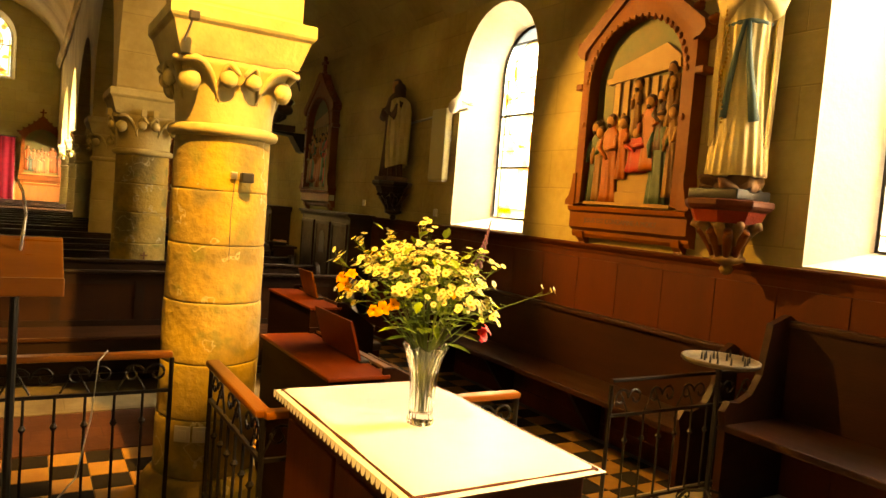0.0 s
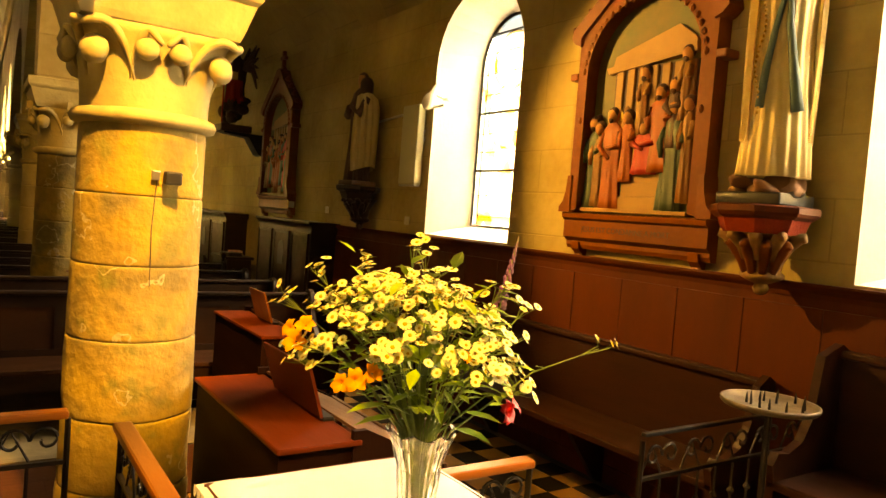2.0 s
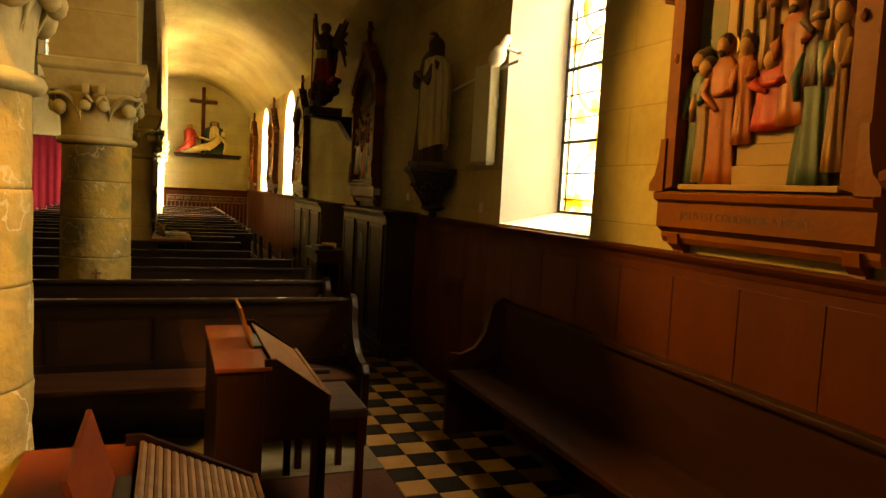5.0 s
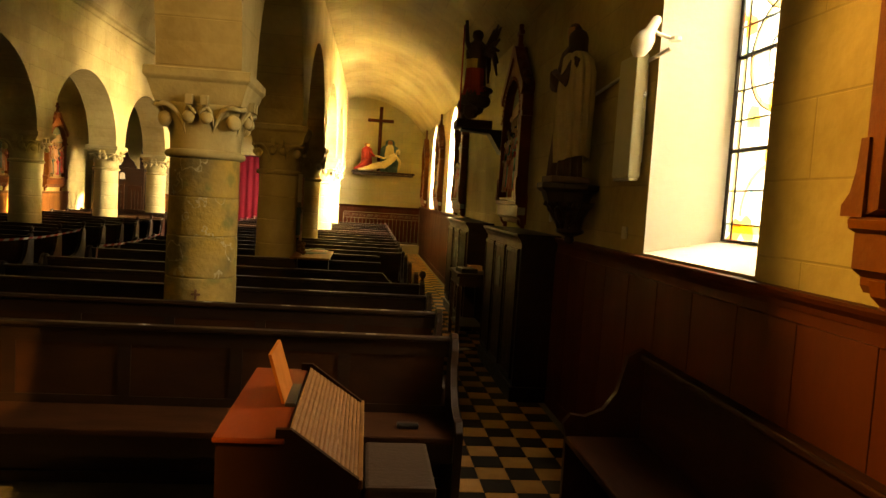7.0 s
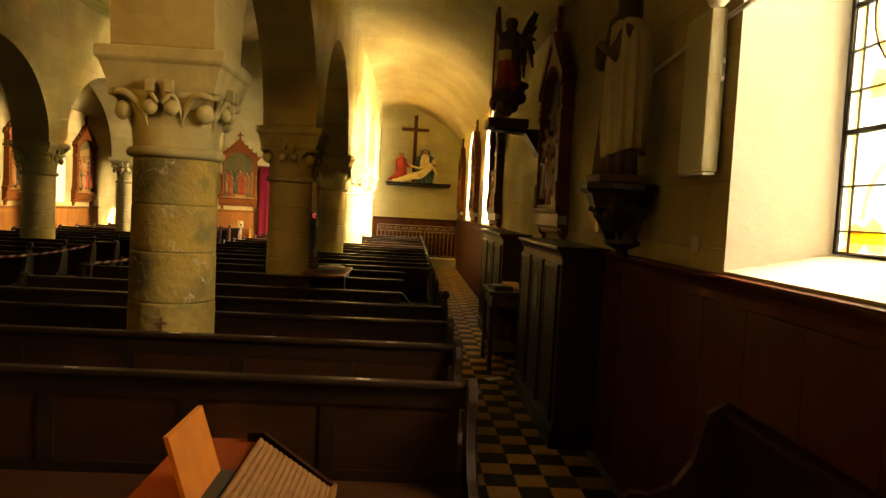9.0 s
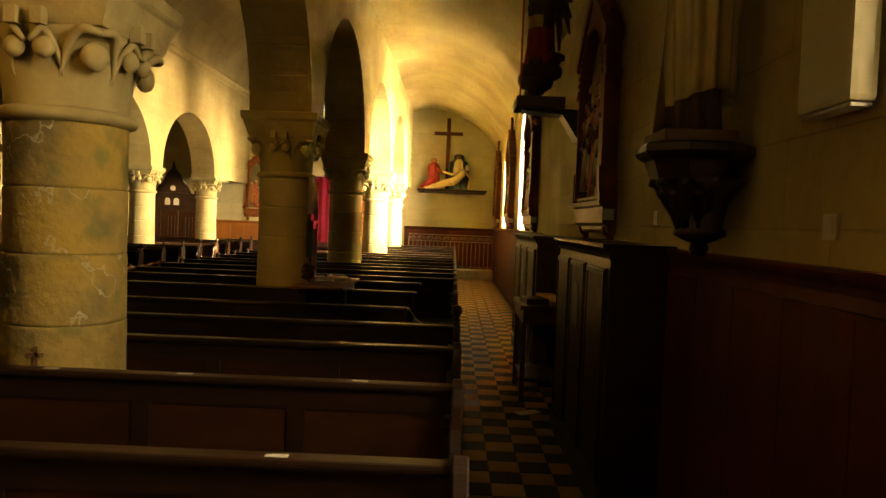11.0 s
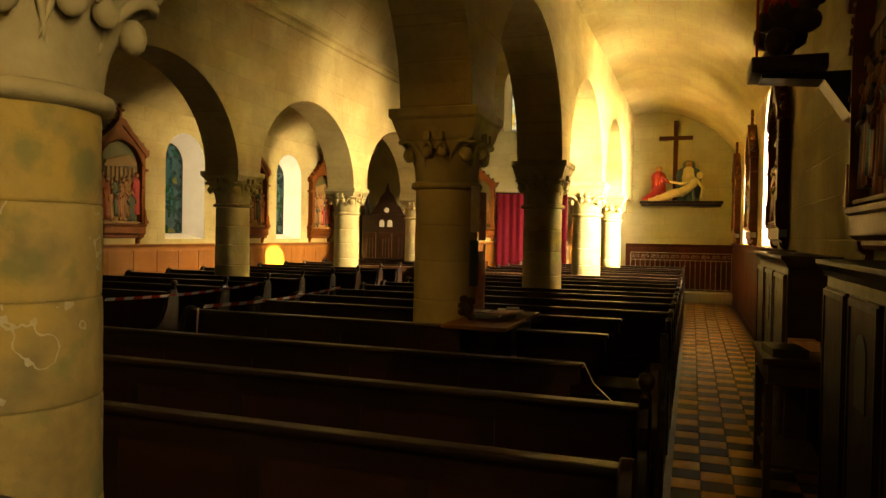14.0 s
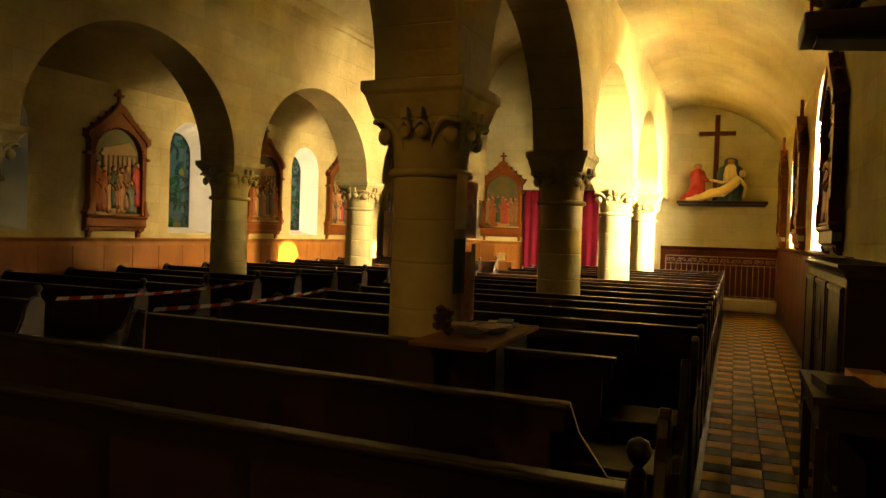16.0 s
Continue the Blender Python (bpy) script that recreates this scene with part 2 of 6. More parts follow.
DADO = material("red_brown_panelling", (0.075, 0.015, 0.003), (0.044, 0.009, 0.002), 0.55, scale=1.5, fine=14, amount=0.7, bump=0.1, stretch=(3, 3, 0.7), vary=0.08, spec=0.15)
HONEY = material("honey_panelling", (0.27, 0.095, 0.016), (0.18, 0.058, 0.011), 0.55, scale=1.5, fine=14, amount=0.7, bump=0.1, stretch=(3, 3, 0.7), vary=0.1)
REDWOOD = material("varnished_mahogany", (0.1, 0.017, 0.005), (0.065, 0.012, 0.004), 0.38, scale=2, fine=16, amount=0.6, bump=0.05, stretch=(5, 1, 5), spec=0.1)
OAKTOP = material("varnished_oak", (0.27, 0.085, 0.016), (0.18, 0.05, 0.01), 0.32, scale=2, fine=22, amount=0.7, bump=0.06, coat=0.1, stretch=(1, 7, 7))
# organ case wood, its colour darkened to hold the shade below the lit top
SHADED_VENEER = material("shade_darkened_veneer", (0.013, 0.0040, 0.0014), (0.008, 0.0025, 0.001), 0.5, scale=2, fine=16, amount=0.6, bump=0.05, stretch=(5, 1, 5), spec=0.05)
SLATS = material("tambour_slats", (0.13, 0.055, 0.016), (0.08, 0.032, 0.01), 0.45, scale=3, fine=30, amount=0.7, bump=0.1, stretch=(1, 6, 6))
IRON = material("black_wrought_iron", (0.02, 0.018, 0.016), (0.04, 0.032, 0.025), 0.45, 0.7, scale=8, fine=60, amount=0.6, bump=0.1)
STEEL = material("dull_steel", (0.45, 0.43, 0.4), (0.3, 0.28, 0.25), 0.35, 0.9, scale=8, fine=60, amount=0.5, bump=0.05)
FRAMEWOOD = material("carved_orange_oak", (0.175, 0.046, 0.007), (0.085, 0.021, 0.004), 0.45, scale=4, fine=30, amount=0.7, bump=0.2, spec=0.2)
BLACKTILE = material("black_tile", (0.016, 0.013, 0.01), (0.03, 0.024, 0.018), 0.6, scale=6, fine=40, amount=0.6, bump=0.08, vary=0.25, spec=0.06)
WHITETILE = material("worn_cream_tile", (0.33, 0.175, 0.06), (0.215, 0.107, 0.034), 0.8, scale=6, fine=40, amount=0.6, bump=0.08, vary=0.15, spec=0.15)
REDTILE = material("plain_red_brown_tile", (0.075, 0.028, 0.014), (0.045, 0.017, 0.009), 0.7, scale=2.5, fine=25, amount=0.9, bump=0.2, joints=(0.2, 0.2, "XY"), spec=0.15)
GROUT = material("floor_mortar", (0.13, 0.11, 0.085), (0.09, 0.075, 0.06), 0.9, scale=4, fine=30)
SLABS = material("pale_floor_slabs", (0.36, 0.31, 0.22), (0.25, 0.2, 0.14), 0.7, scale=3, fine=20, bump=0.2, joints=(0.55, 0.4, "XY"))
CLOTH = material("white_altar_cloth", (0.82, 0.80, 0.74), (0.74, 0.71, 0.63), 0.7, scale=5, fine=120, amount=0.4, bump=0.05, coat=0.35)
BENCHWOOD = material("red_brown_bench_oak", (0.030, 0.0085, 0.003), (0.016, 0.005, 0.002), 0.45, scale=2, fine=18, amount=0.8, bump=0.12, stretch=(6, 1, 6), spec=0.18)
CURTAIN = material("crimson_curtain", (0.085, 0.0025, 0.008), (0.06, 0.002, 0.006), 0.9, scale=5, fine=60, bump=0.1, spec=0.1)
PAINTSKY = material("painted_relief_ground", (0.055, 0.07, 0.02), (0.13, 0.085, 0.024), 0.6, scale=3, fine=20, amount=0.9, bump=0.1)
PAINTSTONE = material("painted_relief_building", (0.27, 0.15, 0.045), (0.17, 0.09, 0.028), 0.6, scale=5, fine=25, bump=0.15)
ORANGE = material("painted_orange_plaster", (0.27, 0.062, 0.009), (0.16, 0.032, 0.006), 0.5, scale=7, fine=30, bump=0.15)
RED = material("painted_red_plaster", (0.32, 0.02, 0.012), (0.2, 0.012, 0.01), 0.5, scale=7, fine=30, bump=0.15)
GREEN = material("painted_dark_green_plaster", (0.035, 0.055, 0.025), (0.02, 0.035, 0.018), 0.5, scale=7, fine=30, bump=0.15)
OCHRE = material("painted_ochre_plaster", (0.2, 0.095, 0.025), (0.12, 0.05, 0.014), 0.5, scale=7, fine=30, bump=0.15)
FLESH = material("painted_pale_plaster", (0.36, 0.17, 0.06), (0.24, 0.105, 0.035), 0.5, scale=7, fine=30, bump=0.1)
CREAM = material("painted_cream_plaster", (0.58, 0.47, 0.23), (0.44, 0.32, 0.12), 0.55, scale=5, fine=30, bump=0.15)
GILT = material("worn_gilding", (0.5, 0.33, 0.1), (0.32, 0.19, 0.05), 0.4, 0.5, scale=9, fine=40, bump=0.2)
FLOORSLAB = material("worn_floor_slabs", (0.17, 0.135, 0.075), (0.10, 0.075, 0.04), 0.8, scale=2.5, fine=22, amount=1.0, bump=0.3, joints=(0.62, 0.3, "XY"), spec=0.15)
REDPAINT = material("painted_red_frieze", (0.17, 0.018, 0.008), (0.10, 0.016, 0.006), 0.8, scale=20, fine=60, bump=0.3, spec=0.1)
TARNISH = material("tarnished_metal", (0.14, 0.105, 0.06), (0.07, 0.05, 0.03), 0.5, 0.5, scale=14, fine=60, amount=0.9, bump=0.1)
PEWTER = material("grey_painted_iron", (0.22, 0.19, 0.13), (0.13, 0.10, 0.07), 0.5, 0.3, scale=14, fine=60)
LICHEN = material("painted_olive_leaf", (0.15, 0.10, 0.03), (0.24, 0.065, 0.014), 0.7, scale=14, fine=40, bump=0.3)
BROWN = material("painted_brown_plaster", (0.07, 0.035, 0.018), (0.04, 0.02, 0.012), 0.6, scale=5, fine=30, bump=0.15)
SLATEBLUE = material("painted_blue_plaster", (0.07, 0.12, 0.11), (0.05, 0.085, 0.08), 0.6, scale=5, fine=30)
ROCK = material("painted_rock", (0.16, 0.075, 0.028), (0.08, 0.038, 0.016), 0.8, scale=9, fine=30, bump=0.4)
BLACK = material("black_paint", (0.012, 0.011, 0.01), (0.02, 0.018, 0.015), 0.4, scale=6, fine=40, bump=0.05)
WHITEPLASTIC = material("ivory_plastic", (0.48, 0.44, 0.34), (0.4, 0.36, 0.27), 0.4, scale=6, fine=60, amount=0.3, bump=0.02)
ENAMEL = material("cream_enamel", (0.42, 0.39, 0.25), (0.36, 0.33, 0.2), 0.35, scale=4, fine=40, amount=0.3, bump=0.02, spec=0.2)
PAPER = material("printed_paper", (0.6, 0.55, 0.42), (0.45, 0.38, 0.28), 0.7, scale=14, fine=60, amount=0.6, bump=0.02, vary=0.3)
ROSEPAPER = material("rose_print", (0.5, 0.16, 0.12), (0.55, 0.45, 0.32), 0.6, scale=16, fine=50, amount=0.9, bump=0.02)
LEAF = material("fresh_leaf", (0.34, 0.50, 0.05), (0.20, 0.36, 0.025), 0.5, scale=20, fine=80, bump=0.1, vary=0.3)
STEM = material("flower_stem", (0.14, 0.2, 0.04), (0.09, 0.12, 0.03), 0.6, scale=20, fine=80, bump=0.05)
PETAL = material("white_petal", (0.76, 0.74, 0.36), (0.66, 0.62, 0.24), 0.6, scale=30, fine=90, amount=0.4, bump=0.03, vary=0.1)
EYE = material("yellow_flower_eye", (0.55, 0.36, 0.03), (0.4, 0.25, 0.02), 0.7, scale=60, fine=150, bump=0.2)
LILY = material("orange_lily_petal", (0.8, 0.25, 0.02), (0.7, 0.4, 0.04), 0.45, scale=30, fine=80, bump=0.05)
CARNATION = material("red_petal", (0.65, 0.01, 0.03), (0.5, 0.01, 0.02), 0.5, scale=30, fine=80)
LUPIN = material("purple_petal", (0.16, 0.05, 0.2), (0.3, 0.16, 0.12), 0.6, scale=30, fine=80)
TAPE_W = material("white_barrier_tape", (0.75, 0.72, 0.66), None, 0.4, scale=8, fine=60, amount=0.2, bump=0)
TAPE_R = material("red_barrier_tape", (0.5, 0.02, 0.02), None, 0.4, scale=8, fine=60, amount=0.2, bump=0)
CABLE = material("pale_cable", (0.5, 0.47, 0.4), None, 0.5, scale=8, fine=60, amount=0.3, bump=0)
LEATHER = material("dark_leather", (0.03, 0.018, 0.012), (0.05, 0.03, 0.018), 0.4, scale=12, fine=60, bump=0.2)
POLE = material("silvered_pipe", (0.6, 0.57, 0.5), None, 0.25, 1.0, scale=8, fine=60, amount=0.2, bump=0)


def stained(name, tint):
    """Leaded glass: clear to pale panes with coloured ones between them."""
    m = bpy.data.materials.new(name)
    m.use_nodes = True
    t = m.node_tree
    for n in list(t.nodes):
        if n.type == "BSDF_PRINCIPLED":
            t.nodes.remove(n)
    co = t.nodes.new("ShaderNodeTexCoord")
    vo = t.nodes.new("ShaderNodeTexVoronoi")
    vo.inputs["Scale"].default_value = 9
    t.links.new(co.outputs["Object"], vo.inputs["Vector"])
    sp = t.nodes.new("ShaderNodeSeparateColor")
    t.links.new(vo.outputs["Color"], sp.inputs[0])
    rp = t.nodes.new("ShaderNodeValToRGB")
    rp.color_ramp.interpolation = "CONSTANT"
    el = rp.color_ramp.elements
    el[0].position, el[0].color = 0.0, (*tint[0], 1)
    el[1].position, el[1].color = tint[4], (*tint[1], 1)
    for p, c in ((0.88, tint[2]), (0.95, tint[3])):
        e = el.new(p)
        e.color = (*c, 1)
    t.links.new(sp.outputs[0], rp.inputs[0])
    no = t.nodes.new("ShaderNodeTexNoise")
    no.inputs["Scale"].default_value = 30
    t.links.new(co.outputs["Object"], no.inputs["Vector"])
    bp = t.nodes.new("ShaderNodeBump")
    bp.inputs["Strength"].default_value = 0.2
    t.links.new(no.outputs[0], bp.inputs["Height"])
    tr, gl, tl = t.nodes.new("ShaderNodeBsdfTransparent"), t.nodes.new("ShaderNodeBsdfGlossy"), t.nodes.new("ShaderNodeBsdfTranslucent")
    gl.inputs["Roughness"].default_value = 0.08
    t.links.new(bp.outputs[0], gl.inputs["Normal"])
    t.links.new(rp.outputs[0], tr.inputs[0])
    t.links.new(rp.outputs[0], tl.inputs[0])
    m1, m2 = t.nodes.new("ShaderNodeMixShader"), t.nodes.new("ShaderNodeMixShader")
    m1.inputs[0].default_value, m2.inputs[0].default_value = 0.3, 0.05
    t.links.new(tr.outputs[0], m1.inputs[1])
    t.links.new(tl.outputs[0], m1.inputs[2])
    t.links.new(m1.outputs[0], m2.inputs[1])
    t.links.new(gl.outputs[0], m2.inputs[2])
    t.links.new(m2.outputs[0], t.nodes["Material Output"].inputs[0])
    return m


PALEGLASS = stained("pale_stained_glass", ((0.95, 0.95, 0.9), (0.75, 0.88, 0.95), (0.95, 0.75, 0.25), (0.9, 0.45, 0.2), 0.74))
BLUEGLASS = stained("blue_green_stained_glass", ((0.09, 0.18, 0.17), (0.15, 0.26, 0.24), (0.07, 0.24, 0.12), (0.36, 0.32, 0.1), 0.4))


def clear_glass(name, tint=(0.95, 0.95, 0.9)):
    m = bpy.data.materials.new(name)
    m.use_nodes = True
    b = m.node_tree.nodes["Principled BSDF"]
    b.inputs["Base Color"].default_value = (*tint, 1)
    b.inputs["Roughness"].default_value = 0.06
    b.inputs["IOR"].default_value = 1.5
    b.inputs["Transmission Weight"].default_value = 1.0
    return m


CRYSTAL = clear_glass("cut_crystal")
# ---------------------------------------------------------------- structure
XR, XL, YF, YB = 3.79, -6.05, 24.3, -3.5
ARC_R, ARC_L = 1.06, -3.52
COLS = [3.75, 7.34, 10.95, 14.62, 18.18, 21.80]
NCOLS = [3.70, 7.35, 10.98, 14.52, 18.12, 21.72]
SPRING, NSPRING, CORNICE = 2.46, 2.395, 4.95
COL_A = (0.88, 3.75)


def south_line(y):
    """The south arcade stands a little askew: its middle line at y."""
    xs = (0.88, 0.975, 1.045, 1.05, 1.10, 1.10)
    i = max(k for k in range(5) if k == 0 or COLS[k] <= y)
    f = min(max((y - COLS[i]) / (COLS[i + 1] - COLS[i]), 0.0), 1.0)
    return xs[i] + (xs[i + 1] - xs[i]) * f


# out of view: a wall added to stop the sun at the two near windows
structure("wall_yard", boxes((7.0, 7.3, -7.0, 7.6, -0.2, 5.2)), PLASTER, "plain unseen wall added outside to keep sun off the near windows")
floor_base = structure("floor", boxes((XL - 0.6, XR + 0.6, YB, YF + 0.6, -0.2, -0.012)), GROUT, "worn mortar bed under the church's floor tiles")
structure("floor_chancel", boxes((XL, XR, YB, 2.62, -0.01, 0.15), bevel=0.012), SLABS, "raised chancel floor of pale stone slabs with a worn edge")
structure("floor_pew_platform", boxes((-1.05, 2.74, 6.2, 23.0, -0.01, 0.012)), DARKWOOD, "dark boarded floor under the pews")
structure("floor_pew_platform", boxes((-5.3, -2.1, 5.62, 23.0, -0.01, 0.012)), DARKWOOD, "dark boarded floor under the pews across the nave")
structure("floor_boards", boxes((-3.1, 2.715, 4.56, 5.33, -0.01, 0.002)), REDTILE, "plain red-brown floor between the chequered tiles and the pews")
structure("floor_strip", boxes((-1.05, 2.715, 5.34, 6.2, -0.01, 0.006)), FLOORSLAB, "strip of worn pale floor slabs in front of the pews")
structure("floor_step", boxes((1.36, XR, 23.55, YF, -0.01, 0.24), bevel=0.01), SLABS, "stone step in front of the end wall")


def splay(c, h_in, h_out, z_in, z_out, s_in, s_out):
    return (arc(c, h_in, z_in, s_in, 14), arc(c, h_out, z_out, s_out, 14))


right_open = [splay(yc, 0.61, 0.42, 1.455, 1.57, 2.98, 3.02) for yc, e in SOUTH]
left_open = [splay(yc, 0.53, 0.36, 1.38, 1.48, 2.80, 2.80) for yc, e in NORTH]
wall_s = structure("wall_south", pierced(XR, XR + 0.42, YB, YF, 0, 4.9, right_open, lambda s, d, z: (d, s, z)), PLASTER, "limewashed stone aisle wall with deep round-headed windows")
wall_n = structure("wall_north", pierced(XL, XL - 0.42, YB, YF, 0, 4.9, left_open, lambda s, d, z: (d, s, z)), PLASTER, "far limewashed aisle wall with patched stone and windows")
for wall_ob in (wall_s, wall_n):
    wall_ob.data.materials.append(REVEAL)
    for p in wall_ob.data.polygons:
        if abs(p.normal.x) < 0.9 and 1.2 < p.center.z < 4.5 and YB + 1 < p.center.y < YF - 0.5:
            p.material_index = 1
west_open = splay(WEST[0], WEST[1] + 0.12, WEST[1], WEST[2] - 0.1, WEST[2], WEST[3], WEST[3])
structure("wall_west", pierced(YF, YF + 0.42, XL - 0.42, XR + 0.42, 0, 8.0, [west_open], lambda s, d, z: (s, d, z)), PLASTER_X, "pale limewashed stone end wall")
structure("wall_east", boxes((XL - 0.42, XR + 0.42, YB - 0.5, YB, 0, 8.0)), PLASTER_X, "plain wall closing the chancel")


def arcade(name, xc):
    ops = []
    cols, spring = (COLS, SPRING) if xc > 0 else (NCOLS, NSPRING)
    for a, b in zip(cols, cols[1:]):
        o = arc((a + b) / 2, (b - a) / 2 - 0.27, spring, spring, 24, rise=1.38 if xc > 0 else 1.33)[1:-1]
        ops.append((o, o))
    line = south_line if xc > 0 else (lambda y: xc)
    bm = pierced(-0.28, 0.28, cols[0] - 0.30, YF, spring, CORNICE, ops, lambda s, d, z: (d + line(s), s, z))
    return structure(name, bm, PLASTER, "limewashed stone arcade wall on round columns")


arcade("wall_arcade_south", ARC_R)
arcade("wall_arcade_north", ARC_L)


def vault(name, profile, label):
    """A vault shell along the church, from a profile of (x, z)."""
    bm = bmesh.new()
    lo = [bm.verts.new((x, YB, z)) for x, z in profile]
    hi = [bm.verts.new((x, YF, z)) for x, z in profile]
    for i in range(len(profile) - 1):
        bm.faces.new((lo[i], lo[i + 1], hi[i + 1], hi[i]))
    up = [bm.verts.new((x, YB, z + 0.15)) for x, z in profile]
    up2 = [bm.verts.new((x, YF, z + 0.15)) for x, z in profile]
    for i in range(len(profile) - 1):
        bm.faces.new((up[i], up2[i], up2[i + 1], up[i + 1]))
    return structure(name, bm, VAULT, label, True)


def curve_profile(pts, n=24):
    """Smooth points through the given ones."""
    out = []
    for i in range(len(pts) - 1):
        p0, p1, p2, p3 = pts[max(i - 1, 0)], pts[i], pts[i + 1], pts[min(i + 2, len(pts) - 1)]
        for k in range(6):
            s = k / 6
            out.append(tuple(0.5 * (2 * b + (c - a) * s + (2 * a - 5 * b + 4 * c - d) * s * s + (3 * b - a - 3 * c + d) * s ** 3) for a, b, c, d in zip(p0, p1, p2, p3)))
    return out + [pts[-1]]


vault("ceiling_aisle_south", curve_profile([(ARC_R + 0.24, 4.58), (1.85, 4.70), (2.5, 4.59), (3.1, 4.31), (3.45, 4.03), (3.68, 3.78), (3.83, 3.58)]), "pale plastered barrel vault of the aisle with faint block joints")
vault("ceiling_aisle_north", curve_profile([(ARC_L - 0.27, 4.3), (-4.3, 4.5), (-5.0, 4.4), (-5.6, 4.1), (-6.1, 3.6)]), "plastered vault of the far aisle")
vault("ceiling_nave", [((ARC_R + ARC_L) / 2 + 2.1 * math.cos(math.pi * i / 24), CORNICE + 1.7 * math.sin(math.pi * i / 24)) for i in range(25)], "boarded barrel vault over the nave")
for nm, xa, xb in (("trim_cornice_south", ARC_R - 0.40, ARC_R - 0.28), ("trim_cornice_north", ARC_L + 0.28, ARC_L + 0.40)):
    s = 1 if xa > -1 else -1
    w = xa + 0.12 if s > 0 else xa
    prof = [(w, 4.78), (w - s * 0.03, 4.80), (w - s * 0.05, 4.87), (w - s * 0.10, 4.91), (w - s * 0.10, 4.97), (w, 4.97)]
    structure(nm, prism(prof, COLS[0] - 0.3, YF, "y"), PLASTER, "moulded stone cornice along the nave wall")


# columns: drums with recessed joints, a ring, a carved capital and an impost block
def column(xc, yc, rough_foot=False, spring=SPRING):
    th = thing("column", "round limestone column with carved leaf-and-ball capital and square impost", "column", (xc, yc, 0), group="arcade columns", kind="structure")
    shaft = STONE if yc < 8 and xc > 0 else PALESTONE
    rnd = random.Random(int(yc * 10 + xc * 7))
    z, top = 0.0, 1.88
    part("base", lathe([(0.31, 0), (0.31, 0.1), (0.285, 0.14), (0.262, 0.16)], 28), shaft, th)
    z = 0.16
    hs = [0.30, 0.28, 0.31, 0.29, 0.27, 0.27]
    k = (top - z) / sum(hs)
    for h in hs:
        h *= k
        r = 0.252 - 0.017 * (z / top)
        prof = [(r - 0.006, z), (r - 0.001, z + 0.004), (r, z + 0.012), (r, z + h * 0.5), (r - 0.001, z + h - 0.012), (r - 0.002, z + h - 0.004), (r - 0.006, z + h)]
        prof = prof[:3] + [(r, z + h * q / 8) for q in range(1, 8)] + prof[-3:]
        bm = lathe(prof, 48)
        for v in bm.verts:
            n = noise.noise(Vector((v.co.x * 5 + xc, v.co.y * 5 + yc, v.co.z * 6))) + 0.6 * noise.noise(Vector((v.co.x * 17 + xc, v.co.y * 17 + yc, v.co.z * 19)))
            f = 1 + (0.045 if (rough_foot and z < 0.75) else 0.011) * min(n, 0.25)
            v.co.x *= f
            v.co.y *= f
        part("drum", bm, shaft, th, "", True)
        z += h
    part("ring", lathe([(0.238, 1.875), (0.268, 1.885), (0.276, 1.905), (0.268, 1.925), (0.243, 1.935)], 36), CARVED, th, "", True)
    # bell of the capital: round below, square above
    bm = bmesh.new()
    rings = []
    n = 32
    for s in range(9):
        f = s / 8
        ring = []
        for i in range(n):
            a = 2 * math.pi * i / n + math.pi / 4
            c, d = math.cos(a), math.sin(a)
            sq = 1 / max(abs(c), abs(d))
            q = f * f
            r = (0.240 + 0.038 * q) * ((1 - q) + q * min(sq, 1.30))
            ring.append(bm.verts.new((r * c, r * d, 1.93 + 0.31 * f)))
        rings.append(ring)
    for a, b in zip(rings, rings[1:]):
        for i in range(n):
            bm.faces.new((a[i], a[(i + 1) % n], b[(i + 1) % n], b[i]))
    bm.faces.new(rings[-1])
    bell = part("capital", bm, CARVED, th, "carved capital", True)
    # four curled leaves to a face, each bending over a roundel
    def on_bell(a, zz, out):
        f = (zz - 1.93) / 0.31
        q = f * f
        r = (0.240 + 0.038 * q) * ((1 - q) + q * min(1 / max(abs(math.cos(a)), abs(math.sin(a))), 1.30)) + out
        return Vector((r * math.sin(a), -r * math.cos(a), zz))

    for q in range(4):
        m = Matrix.Rotation(q * math.pi / 2, 4, "Z")
        for a, zz, rb in ((-0.20, 2.145, 0.043), (0.20, 2.145, 0.043), (math.pi / 4, 2.125, 0.056)):
            bm = bmesh.new()
            c = on_bell(a, zz, 0.034)
            k = a * 0.4 if rb < 0.05 else a
            bmesh.ops.create_icosphere(bm, subdivisions=2, radius=rb, matrix=Matrix.Translation(c) @ Matrix.Rotation(k, 4, "Z") @ Matrix.Diagonal((1, 0.75, 1, 1)))
            part("ball", bm, CARVED, th, "", True).matrix_local = m
        for sgn in (-1, 1):
            # inner leaf: up from the groove and over to the middle; outer leaf: up and over to the corner
            for ends, top_z, big in (((0.43, 0.03), 2.215, 0.012), ((0.36, 0.80), 2.222, 0.015)):
                bm = bmesh.new()
                pts = []
                for i in range(13):
                    f = i / 12
                    zz = 2.03 + (top_z - 2.03) * math.sin(min(1.0, f * 1.45) * math.pi / 2) - max(0.0, f - 0.69) * (0.16 if big < 0.013 else 0.05)
                    pts.append(on_bell(sgn * (ends[0] + (ends[1] - ends[0]) * f ** 1.15), zz, 0.05 * f - 0.004))
                rod(bm, pts, [big * (0.12 + 1.15 * math.sin(math.pi * (0.03 + 0.78 * i / 12))) for i in range(13)], 8)
                part("leaf_rib", bm, CARVED, th, "", True).matrix_local = m
